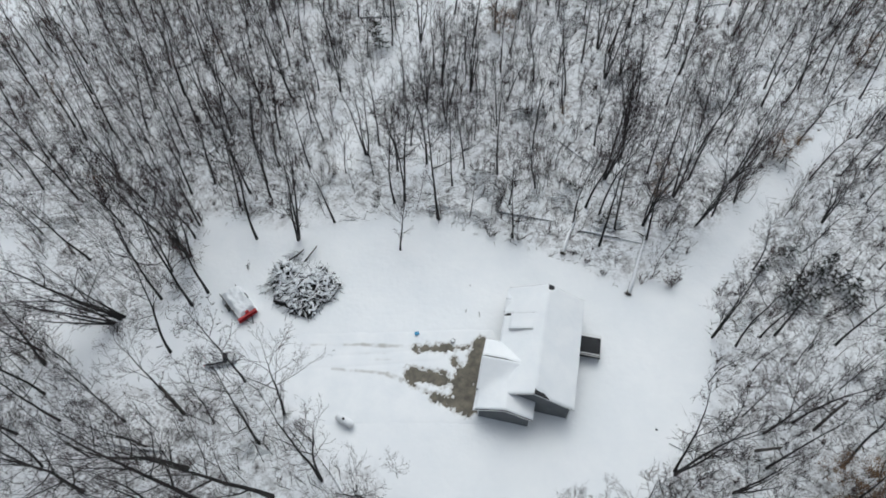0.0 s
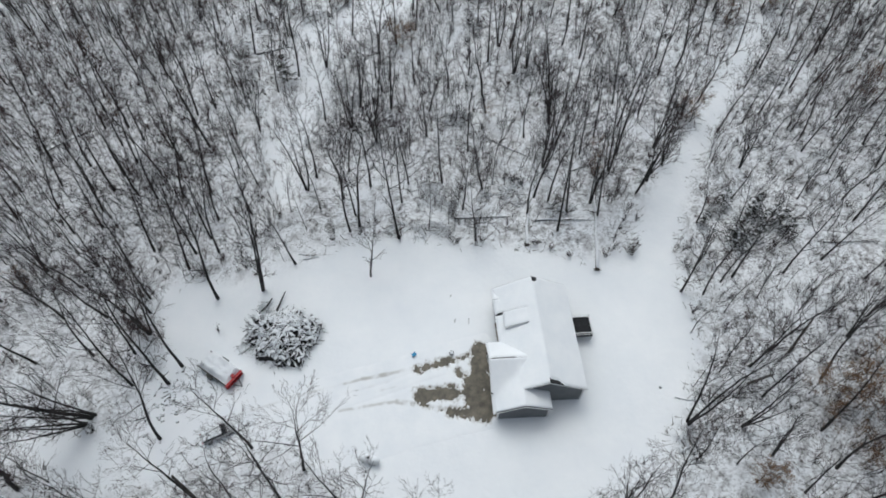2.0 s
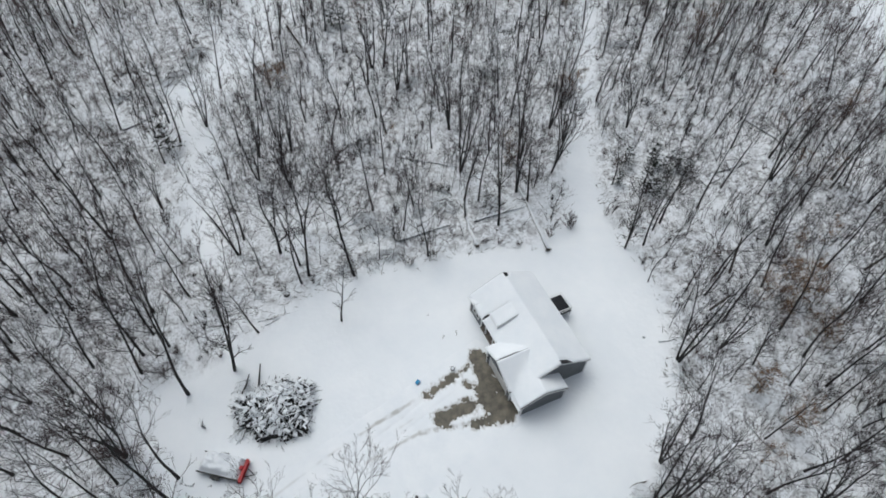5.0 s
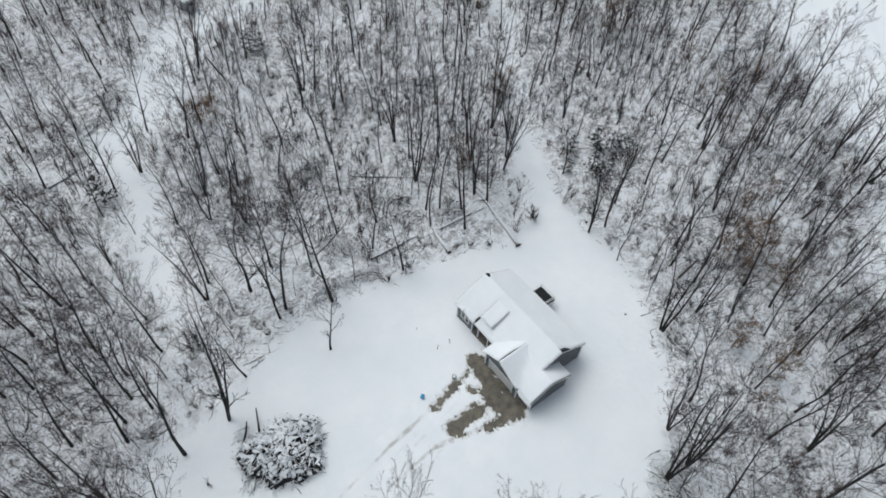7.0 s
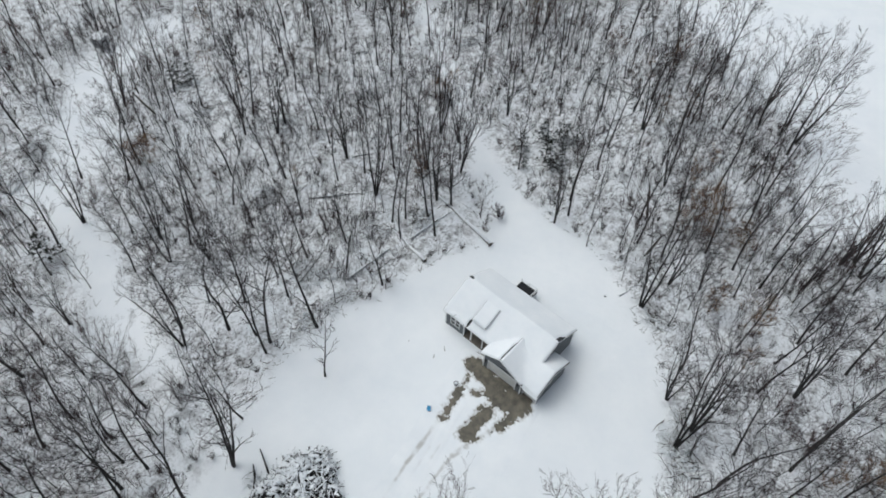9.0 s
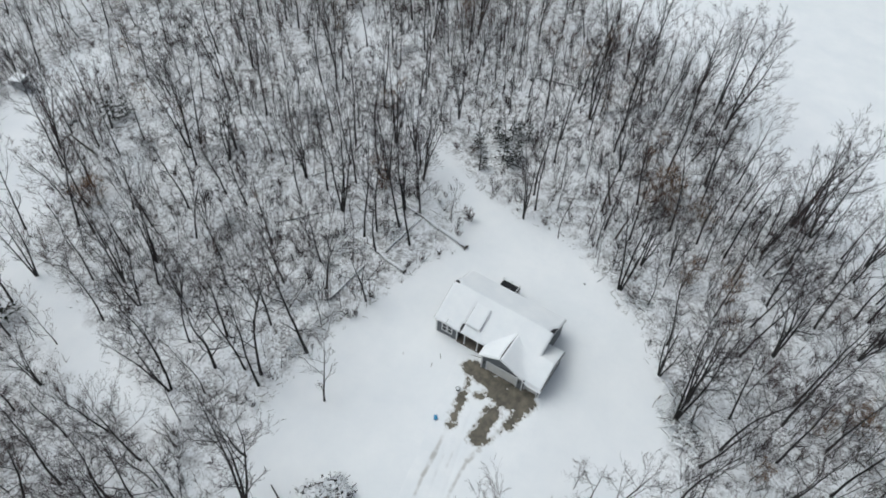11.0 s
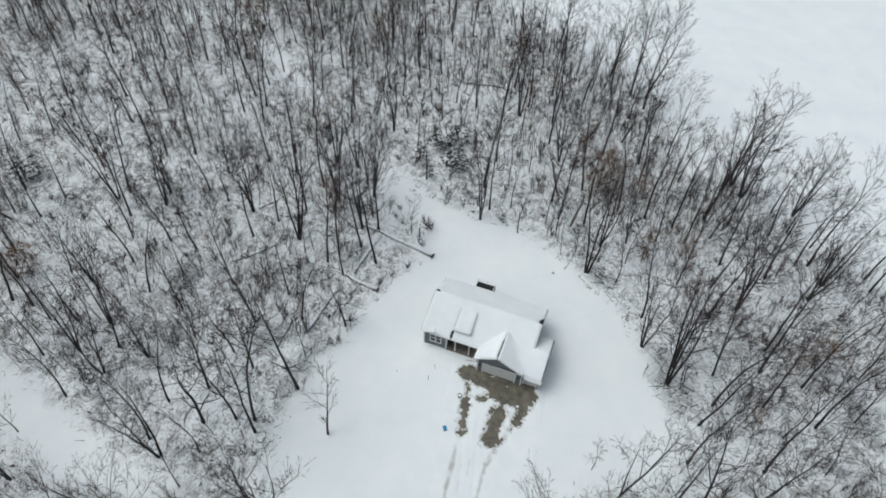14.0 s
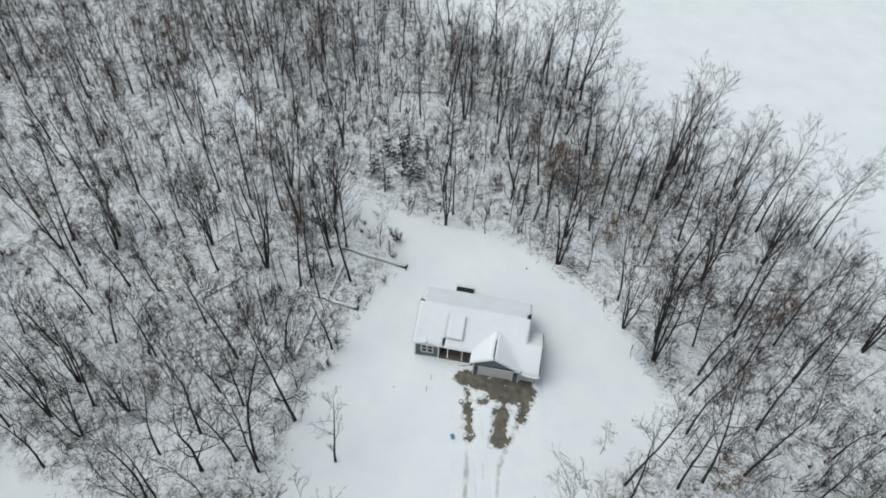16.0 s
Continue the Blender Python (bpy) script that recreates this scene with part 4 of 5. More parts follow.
def sapling(seed, height, stems, twigs, mat, spread=0.35):
    rnd = random.Random(seed)
    wood, crown = Geo(), Geo()
    for s in range(stems):
        a = rnd.uniform(0, 6.283)
        d = Vector((math.cos(a) * spread * rnd.random(), math.sin(a) * spread * rnd.random(), 1)).normalized()
        h = height * rnd.uniform(0.55, 1.0)
        foot = Vector((rnd.gauss(0, 0.06), rnd.gauss(0, 0.06), 0)) * height + Vector((0, 0, -0.1))
        mid = foot + d * h * 0.5 + Vector((rnd.gauss(0, 0.05), rnd.gauss(0, 0.05), 0)) * h
        top = foot + d * h + Vector((rnd.gauss(0, 0.08), rnd.gauss(0, 0.08), 0)) * h
        r = 0.009 * height ** 0.75
        wood.tube([foot, mid, top], [r, r * 0.65, 0], 3, False)
        for k in range(twigs):
            t = rnd.uniform(0.25, 1.0)
            p = foot.lerp(mid, t * 2) if t < 0.5 else mid.lerp(top, t * 2 - 1)
            az = rnd.uniform(0, 6.283)
            tw = Vector((math.cos(az) * 0.7, math.sin(az) * 0.7, rnd.uniform(0.4, 2.0))).normalized()
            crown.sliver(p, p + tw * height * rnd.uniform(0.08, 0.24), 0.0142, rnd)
    return Kind(height, wood, crown, mat)


saplings = [sapling(300 + k, 5.0, 3 + k % 3, 54, RED_TWIG if k % 3 else TWIG) for k in range(6)]
whips = [sapling(320 + k, 8.0, 1 + k % 3, 12, RED_TWIG if k % 2 else TWIG, 0.12) for k in range(6)]
shrubs = [sapling(340 + k, 1.8, 9, 30, RED_TWIG if k % 2 else TWIG, 0.9) for k in range(4)]


def plant(kind, x, y, h, label, group, turn, lean=(0, 0), category="tree", name="tree"):
    z = float(ground_z(np.array([x]), np.array([y]))[0])
    s = h / kind.height
    t = thing(name, label, category, pose(x, y, z, lean[0], lean[1], 0) @ pose(0, 0, 0, 0, 0, turn) @ Matrix.Diagonal((s ** 0.8, s ** 0.8, s, 1)), group)
    part("trunk", kind.wood_mesh, None, t)
    part("crown", kind.crown_mesh, None, t)
    return t


taken = []


def edge_tree(kinds, x, y, h, lean=(0, 0)):
    k = kinds[len(taken) % len(kinds)]
    taken.append((x, y))
    style = "bare multi-stemmed tree" if kinds is clump else "broad bare tree" if kinds is broad else "bare twin-stemmed tree" if kinds is twin else "young bare tree" if kinds is slim or kinds is sparse else "tall bare tree"
    plant(k, x, y, h, style + " with dark trunk standing in snow", "trees round the yard" if len(taken) < 86 else "trees of the woods", (x * 37 + y * 53) % 360, lean)


# trees that stand singly round the yard: foot and height
edge_tree(sparse, -5.2, 44.7, 11.5)
edge_tree(tall, -0.5, 49.4, 20)
edge_tree(tall, -4.9, 52.7, 20)
edge_tree(tall, -6.2, 52.2, 16)
edge_tree(slim, -9.2, 57, 12)
edge_tree(clump, -10.3, 60.6, 15)
edge_tree(tall, -13.6, 49.1, 12, (-9, -11))
edge_tree(clump, -18, 46.5, 20)
edge_tree(tall, -23.1, 46.7, 21, (0, -5))
edge_tree(tall, -26.1, 52, 17)
edge_tree(tall, -22.4, 53.4, 16)
edge_tree(tall, -27.5, 38.9, 18)
edge_tree(tall, -29.0, 37.2, 20)
edge_tree(tall, -32.4, 41.9, 15)
edge_tree(broad, 8.6, 46.4, 9.5)
edge_tree(tall, 19.1, 45.1, 17)
edge_tree(tall, 18.3, 51.3, 16)
edge_tree(clump, 29.8, 32.7, 14, (-8, -1))
edge_tree(tall, 48.5, 55.7, 13)
edge_tree(clump, 22.5, 17.8, 18)
edge_tree(slim, 38, 29.2, 11)
edge_tree(clump, 11.9, 11.3, 13)
edge_tree(tall, 57.8, 39.7, 12)
edge_tree(clump, 47.8, 48.6, 13)
edge_tree(clump, 56, 28.8, 17)
edge_tree(tall, -22.1, 72.3, 19)
edge_tree(tall, -26.2, 70.8, 15)
edge_tree(tall, 17.6, 77.5, 11)
edge_tree(tall, 12.4, 61.7, 13)
edge_tree(broad, -36.8, 35.5, 17, (8, -10))
edge_tree(clump, -36.5, 35.7, 15, (12, -22))
edge_tree(clump, -37.4, 35.0, 16, (16, -12))
edge_tree(tall, -30.1, 31.3, 19)
edge_tree(tall, -18.6, 21, 17)
edge_tree(twin, -12.0, 17.5, 16.5, (-13, -8))
edge_tree(slim, -40.6, 29.8, 11)
edge_tree(slim, -4.6, 17.5, 6)
edge_tree(broad, -43.4, 29.9, 14)
edge_tree(slim, -23.6, 23.1, 13)
edge_tree(tall, -42.7, 43.6, 16)
edge_tree(tall, -40.1, 48.7, 16)
edge_tree(clump, -30.8, 44.1, 16)
edge_tree(tall, -47.2, 53.1, 15)
edge_tree(broad, -6, 57.9, 14)
edge_tree(tall, -5, 54.7, 14)
edge_tree(tall, 1.3, 55.2, 14)
edge_tree(tall, 16.3, 11.1, 15)
edge_tree(clump, 6.9, 8.9, 18)
edge_tree(clump, 19.8, -1, 18)
edge_tree(tall, 10.6, -2, 18)
edge_tree(tall, 5.3, 4, 16)
edge_tree(tall, 4.4, -6.8, 15)
edge_tree(tall, 9.5, -6.6, 15)
edge_tree(tall, 27.2, 0.1, 15)
edge_tree(broad, 66.0, 7.3, 16, (10, -4))
edge_tree(clump, 44.5, -4.1, 18)
edge_tree(clump, 43.3, -2.6, 15)
edge_tree(tall, 66.6, 9.8, 17)
edge_tree(tall, 42.2, 9.9, 15)
edge_tree(tall, 16.4, 48.7, 13)
edge_tree(slim, 25.2, 41.5, 8)
edge_tree(slim, 28.7, 22, 11)
edge_tree(clump, 23, -10.3, 14)
edge_tree(tall, 63.5, 21.8, 13)
edge_tree(tall, 63.3, 18, 15)
edge_tree(broad, -16.6, 15.9, 18, (-11, -36))
edge_tree(broad, -23.2, 15.4, 18, (-11, -30))
edge_tree(broad, -25.3, 18.6, 16, (5, -20))
edge_tree(broad, -35, 16.5, 15)
edge_tree(tall, -39.6, 23.6, 16)
edge_tree(tall, -42.1, 26.4, 16)
edge_tree(tall, -44.3, 31.5, 16)
edge_tree(tall, -21.2, 27.7, 15)
edge_tree(clump, 31.7, 48.4, 15)
edge_tree(tall, 34.1, 49.7, 13)
edge_tree(slim, 30.7, 23.5, 12)
edge_tree(slim, 21.4, 14.1, 11)
edge_tree(tall, 11.4, 7.5, 14)
edge_tree(tall, 13.9, -3.3, 16)
edge_tree(tall, 2.5, 5.9, 14)
edge_tree(clump, 41.9, -5, 18)
edge_tree(clump, 39.3, -12, 14)
edge_tree(tall, 28.3, -19, 14)
edge_tree(clump, 71.5, 13.4, 14)
edge_tree(tall, 61.6, 22.7, 14)
# trees that can be told apart deeper in the woods
edge_tree(tall, 60.6, 103.1, 17)
edge_tree(tall, 63.1, 89.1, 16)
edge_tree(slim, 42.7, 79.8, 10)
edge_tree(slim, 28.2, 73.5, 9)
edge_tree(tall, 26.1, 82.3, 17)
edge_tree(clump, 27, 76.6, 13)
edge_tree(tall, 34.7, 80.8, 13)
edge_tree(clump, 24.6, 76.3, 15)
edge_tree(slim, 42.9, 74.9, 10)
edge_tree(tall, 28.4, 71.4, 13)
edge_tree(tall, 46.3, 69.8, 16)
edge_tree(slim, 34.2, 66.5, 10)
edge_tree(tall, 36.3, 65.3, 15)
edge_tree(tall, 61, 71.2, 15)
edge_tree(slim, 65.8, 63.8, 11)
edge_tree(tall, 73.2, 67.4, 18)
edge_tree(tall, 27.3, 56.9, 14)
edge_tree(clump, 37.8, 55.3, 16)
edge_tree(clump, 25, 48.2, 14)
edge_tree(slim, 27.7, 47.5, 10)
edge_tree(tall, 25.1, 46.1, 16)
edge_tree(tall, 71.6, 48.4, 14)
edge_tree(clump, 76.5, 54.8, 15)
edge_tree(clump, 25.6, 63.9, 16)
edge_tree(tall, 30.4, 88.5, 14)
edge_tree(clump, 24.5, 83.2, 15)
edge_tree(slim, 41.8, 26.4, 11)
edge_tree(slim, 28.1, 27.2, 10)
edge_tree(tall, 31.4, 18.1, 15)
edge_tree(tall, 35.5, 13.3, 16)
edge_tree(tall, 62.5, 7.8, 20)
edge_tree(slim, 66.4, 16.7, 13)
edge_tree(tall, 67.5, 13.2, 17)
edge_tree(tall, 69.7, 9.2, 18)
edge_tree(slim, 74, 16.7, 13)
edge_tree(tall, 64.6, 30.2, 17)
edge_tree(slim, 38.2, 7.9, 10)
edge_tree(tall, 29.3, -11.8, 16)
edge_tree(tall, 29.3, -10.2, 14)
edge_tree(clump, 25.9, -12.7, 14)
edge_tree(tall, 25.8, -5.5, 16)
edge_tree(tall, 26, -18.9, 14)
edge_tree(clump, 9.5, 7.9, 16)
edge_tree(tall, 6.1, -1.6, 14)
edge_tree(slim, 12, -13.7, 13)
edge_tree(clump, 8.6, -17.1, 18)
edge_tree(tall, -1.8, -0.2, 17)
edge_tree(tall, -7.5, 7.5, 18)
edge_tree(tall, -8.2, 10.3, 15)
edge_tree(tall, 13.7, 75.5, 14)
edge_tree(tall, 17.4, 68.7, 13)
edge_tree(slim, 15.1, 57.8, 9)
edge_tree(tall, 21.4, 47.5, 17)
edge_tree(tall, 19.9, 50.2, 15)
edge_tree(tall, -8.7, 62.5, 15)
edge_tree(tall, -17.3, 84.5, 14)
edge_tree(tall, -7.8, 84.4, 16)
edge_tree(clump, -3.4, 85.2, 14)
edge_tree(slim, -10.2, 75.9, 10)
edge_tree(slim, -16, 78.6, 11)
edge_tree(tall, 2.2, 92.4, 15)
edge_tree(slim, -2.1, 105.1, 10)
edge_tree(tall, 13.7, 96.7, 17)
edge_tree(clump, 16.7, 100.2, 17)
edge_tree(slim, 14, 87, 10)
edge_tree(tall, 23.3, 90.3, 12)
edge_tree(clump, 21.4, 56.1, 17)
edge_tree(tall, 2.9, 58, 12)
edge_tree(slim, 4.5, 63.4, 11)
edge_tree(tall, 57.9, 49, 12)
edge_tree(tall, 64.4, 61.3, 16)
edge_tree(tall, 35.6, 22.8, 15)
edge_tree(tall, 55, 23.3, 16)
edge_tree(tall, 63.2, 23.6, 17)
edge_tree(tall, 39.1, 18.3, 17)
edge_tree(tall, 89.9, 30.4, 17)
edge_tree(tall, 76.6, 21.5, 17)
edge_tree(tall, -20.7, 80.2, 13)
edge_tree(tall, -23.2, 55.9, 14)
edge_tree(tall, -30, 55.7, 16)
edge_tree(tall, -30.6, 48.8, 14)
edge_tree(clump, -42.4, 56.1, 13)
edge_tree(tall, -54.8, 80.5, 17)
edge_tree(tall, -36.2, 61.5, 14)
edge_tree(tall, -36.2, 64.2, 15)
edge_tree(tall, -37.5, 68.5, 13)
edge_tree(tall, -33.6, 70, 15)
edge_tree(tall, -31.9, 71.9, 13)
edge_tree(tall, -25.1, 54, 17)
edge_tree(tall, -30.7, 46.8, 14)
edge_tree(tall, -46.9, 90.8, 12)
edge_tree(tall, 34.9, 60.7, 16)
edge_tree(clump, 37.6, 51.9, 13)
edge_tree(tall, 35.1, 32.5, 12)
edge_tree(tall, 32.2, 31.5, 14)
edge_tree(slim, 33.2, 28.5, 10)
edge_tree(tall, 32.3, 21.7, 14)
edge_tree(tall, 36.9, 32.8, 16)
edge_tree(tall, -26.9, 24.1, 15)

# ---- the woods: single trees near the yard, joined trees farther off ----
rnd = random.Random(77)
spots = []
cells = {}


def free(x, y, gap):
    i, j = int(x // 3), int(y // 3)
    for a in range(i - 2, i + 3):
        for b in range(j - 2, j + 3):
            for u, v in cells.get((a, b), ()):
                if (u - x) ** 2 + (v - y) ** 2 < gap * gap:
                    return False
    return True


def claim(x, y):
    cells.setdefault((int(x // 3), int(y // 3)), []).append((x, y))


for x, y in taken:
    claim(x, y)
cand = np.array([(rnd.uniform(-95, 130), rnd.uniform(-80, 148)) for _ in range(9000)])
cand = cand[poly_dist(cand[:, 0], cand[:, 1], WOODS) < 0]
away = open_ground(cand[:, 0], cand[:, 1])
thick = 0.12 * smooth(-cand[:, 0], 5, 25) * smooth(cand[:, 1], 45, 60) + 0.08 * smooth(-cand[:, 1], -8, 2) + 0.10 * smooth(cand[:, 1], 70, 85) * smooth(-cand[:, 0], -30, 0) + 0.07 * smooth(cand[:, 0], 48, 62)
dense = layered(cand[:, 0], cand[:, 1], 0.05, 61) + 2 * thick
for (x, y), d, q in zip(cand, away, dense):
    if d < 1.2:
        continue
    if free(x, y, 2.3 + 2.9 * (1 - q)):
        claim(x, y)
        spots.append((x, y, d))
spots.sort(key=lambda s: (s[0] - 3) ** 2 + (s[1] - 32) ** 2)
near, rest = spots[:112], spots[112:]
for x, y, d in near:
    kinds = tall if rnd.random() < 0.6 else slim if rnd.random() < 0.75 else clump
    h = rnd.uniform(10, 17 - 3 * float(smooth(-y, -6, 2))) if kinds is not slim else rnd.uniform(7, 12)
    k = rnd.choice(kinds)
    style = {"tall": "tall slender bare tree", "slim": "thin young bare tree", "clump": "bare tree with several stems"}["tall" if kinds is tall else "slim" if kinds is slim else "clump"]
    plant(k, x, y, h, style + " in the snowy woods", "trees of the woods", rnd.uniform(0, 360), (rnd.gauss(0, 2.5), rnd.gauss(0, 2.5)))


def joined(name, items, which, mat, label, category):
    """Many plants in one mesh. items: kind, x, y, z, height, turn, lean."""
    vs, ts, base = [], [], 0
    for kind, x, y, z, h, turn, lx, ly in items:
        v, t = kind.wood if which == "wood" else kind.crown
        s = h / kind.height
        m = np.array((pose(x, y, z, lx, ly, turn) @ Matrix.Diagonal((s ** 0.8, s ** 0.8, s, 1))), np.float32)
        vs.append(v @ m[:3, :3].T + m[:3, 3])
        ts.append(t + base)
        base += len(v)
    v, t = np.concatenate(vs), np.concatenate(ts)
    me = bpy.data.meshes.new(name)
    me.vertices.add(len(v))
    me.vertices.foreach_set("co", v.ravel())
    me.loops.add(len(t) * 3)
    me.loops.foreach_set("vertex_index", t.ravel().astype(np.int32))
    me.polygons.add(len(t))
    me.polygons.foreach_set("loop_start", np.arange(len(t), dtype=np.int32) * 3)
    me.materials.append(mat)
    me.update(calc_edges=True)
    return tagged(new(name, me), label, category, kind="stuff")


def heights(pts):
    a = np.array([(p[0], p[1]) for p in pts])
    return ground_z(a[:, 0], a[:, 1])


items = []
for (x, y, d), z in zip(rest, heights(rest)):
    kinds = light if rnd.random() < 0.72 else slim
    items.append((rnd.choice(kinds), x, y, float(z), rnd.uniform(9, 17 - 2.5 * float(smooth(-y, -6, 2))) if kinds is light else rnd.uniform(6, 11), rnd.uniform(0, 360), rnd.gauss(0, 3), rnd.gauss(0, 3)))
woods = joined("far_woods", items, "wood", BARK, "dark bare trunks of the farther winter woods", "woods")
joined("far_crowns", items, "crown", WOODS_TWIG, "fine grey bare branches of the farther woods", "woods")

# understorey
low = []
cand = np.array([(rnd.uniform(-80, 115), rnd.uniform(-60, 135)) for _ in range(11000)])
cand = cand[poly_dist(cand[:, 0], cand[:, 1], WOODS) < 0]
away = open_ground(cand[:, 0], cand[:, 1])
dense = 0.6 * layered(cand[:, 0], cand[:, 1], 0.055, 71) + 0.4 * layered(cand[:, 0], cand[:, 1], 0.16, 74)
dense = dense + 0.10 * smooth(-cand[:, 0], 5, 25) * smooth(cand[:, 1], 45, 60) + 0.07 * smooth(-cand[:, 1], -8, 2) + 0.06 * smooth(cand[:, 1], 70, 85) * smooth(-cand[:, 0], -30, 0) + 0.05 * smooth(cand[:, 0], 48, 62)
low = [(x, y, d) for (x, y), d, q in zip(cand, away, dense) if d > 0.2 and q > rnd.uniform(0.46, 0.54)][:2100]
items = []
for (x, y, d), z in zip(low, heights(low)):
    pick = rnd.random()
    kinds, lo, hi = (shrubs, 0.7, 2.0) if pick < 0.45 else (saplings, 2.0, 5.5)
    items.append((rnd.choice(kinds), x, y, float(z), rnd.uniform(lo, hi), rnd.uniform(0, 360), rnd.gauss(0, 6), rnd.gauss(0, 6)))
thin = np.array([(rnd.uniform(-80, 115), rnd.uniform(-60, 135)) for _ in range(9000)])
thin = thin[poly_dist(thin[:, 0], thin[:, 1], WOODS) < 0]
stands = layered(thin[:, 0], thin[:, 1], 0.06, 91)
thin = [(x, y) for (x, y), d, q in zip(thin, open_ground(thin[:, 0], thin[:, 1]), stands) if d > 0.6 and q > rnd.uniform(0.36, 0.6)][:2000]
for (x, y), z in zip(thin, heights(thin)):
    items.append((rnd.choice(whips), x, y, float(z), rnd.uniform(4, 9.5), rnd.uniform(0, 360), rnd.gauss(0, 4), rnd.gauss(0, 4)))
joined("undergrowth", items, "wood", BARK, "thin stems of saplings and shrubs in snowy woods", "undergrowth")
joined("undergrowth_twigs", items, "crown", WOODS_TWIG, "fine reddish brown twigs of bare undergrowth", "undergrowth")


# dead sticks and small brush on the forest floor
def floor_litter():
    g = Geo()
    cand = np.array([(rnd.uniform(-75, 110), rnd.uniform(-55, 125)) for _ in range(80000)])
    cand = cand[poly_dist(cand[:, 0], cand[:, 1], WOODS) < -6]
    away = open_ground(cand[:, 0], cand[:, 1])
    dense = layered(cand[:, 0], cand[:, 1], 0.22, 81)
    pts = [(x, y) for (x, y), d, q in zip(cand, away, dense) if d > -0.4 and q > rnd.uniform(0.3, 0.62) + 0.12 * (d < 0.8)]
    for (x, y), z in zip(pts, heights(pts)):
        a, ln = rnd.uniform(0, 6.283), rnd.uniform(0.3, 1.4)
        up = rnd.uniform(0.02, 0.5) if rnd.random() < 0.6 else rnd.uniform(0.5, 1.6)
        d = Vector((math.cos(a), math.sin(a), up)).normalized() * ln
        p = Vector((x, y, z))
        g.tube([p, p + d], [rnd.uniform(0.02, 0.05), 0], 3, False)
    tagged(new("forest_litter", g.mesh("forest_litter", DEAD_WOOD)), "dead sticks and stalks poking through forest snow", "forest litter", kind="stuff")


floor_litter()


def fallen_log(x0, y0, x1, y1, r, roots=False, z=0.0, branches=3):
    gz = heights([(x0, y0), (x1, y1)])
    a, b = Vector((x0, y0, gz[0] + r + z)), Vector((x1, y1, gz[1] + r * 0.6 + z))
    rl = random.Random(int(x0 * 31 + y0 * 17))
    t = thing("fallen_log", "fallen tree trunk topped with snow on the forest floor", "log", group="fallen logs")
    n = 5
    pts = [a.lerp(b, k / n) + Vector((rl.gauss(0, 0.08), rl.gauss(0, 0.08), 0)) for k in range(n + 1)]
    rad = [r * (1 - 0.6 * k / n) for k in range(n + 1)]
    part("trunk", Geo().tube(pts, rad, 7), DEAD_WOOD, t)
    part("snow_strip", Geo().tube([p + Vector((0, 0, q * 0.45)) for p, q in zip(pts, rad)], [q * (1.08 if k % 3 else 0.85) for k, q in enumerate(rad)], 7), SNOW, t, "snow along the top", True)
    for k in range(branches):
        f = rl.uniform(0.3, 0.95)
        p = a.lerp(b, f)
        d = (b - a).normalized() * 0.6 + Vector((rl.gauss(0, 0.6), rl.gauss(0, 0.6), rl.uniform(0.2, 0.9)))
        part("branch", Geo().tube([p, p + d * rl.uniform(0.6, 1.8)], [r * 0.35, 0], 4, False), DEAD_WOOD, t)
    if roots:
        g = Geo()
        for k in range(9):
            w = 6.283 * k / 9
            side = (b - a).normalized().cross(Vector((0, 0, 1)))
            d = side * math.cos(w) + Vector((0, 0, math.sin(w)))
            g.tube([a, a + d * rl.uniform(0.35, 0.8) - (b - a).normalized() * 0.2], [r * 0.5, 0], 5, False)
        part("root_plate", g, DEAD_WOOD, t, "dark torn roots")


def tangle_meshes(seed):
    """Fallen boughs lying across one another with snow along their tops."""
    r = random.Random(seed)
    sticks, snow = Geo(), Geo()
    for _ in range(46):
        a, q = r.uniform(0, 6.283), math.sqrt(r.random()) * 1.5
        m = Vector((q * math.cos(a) * 1.3, q * math.sin(a) * 0.8, r.uniform(0.05, 0.55) * (1.2 - q / 1.6)))
        w, ln, rad = r.gauss(0.3, 0.8), r.uniform(0.6, 2.4), r.uniform(0.02, 0.06)
        d = Vector((math.cos(w), math.sin(w), r.gauss(0, 0.14))) * ln / 2
        bow = Vector((r.gauss(0, 0.1), r.gauss(0, 0.1), r.uniform(0, 0.12)))
        sticks.tube([m - d, m + bow, m + d], [rad, rad * 0.8, 0], 4, False)
        if r.random() < 0.75:
            up = Vector((0, 0, rad * 0.8 + 0.01))
            snow.tube([m - d * 0.95 + up, m + bow + up, m + d * 0.8 + up], [rad * 1.0, rad * 1.25, rad * 0.5], 5)
    return sticks.mesh("brushwood", DEAD_WOOD), snow.mesh("snow_cover", SNOW, True)


tangles = [tangle_meshes(700 + k) for k in range(4)]


def brush_tangle(x, y, size, turn):
    t = thing("brush_tangle", "tangle of fallen boughs lined with snow in the woods", "brush", pose(x, y, gz(x, y), 0, 0, turn) @ Matrix.Scale(size, 4), "brush tangles")
    b, c = tangles[int(abs(x) * 10) % 4]
    tagged(part("brushwood", b, None, t, "dark fallen boughs"), kind="stuff")
    part("snow_cover", c, None, t, "snow along the boughs")


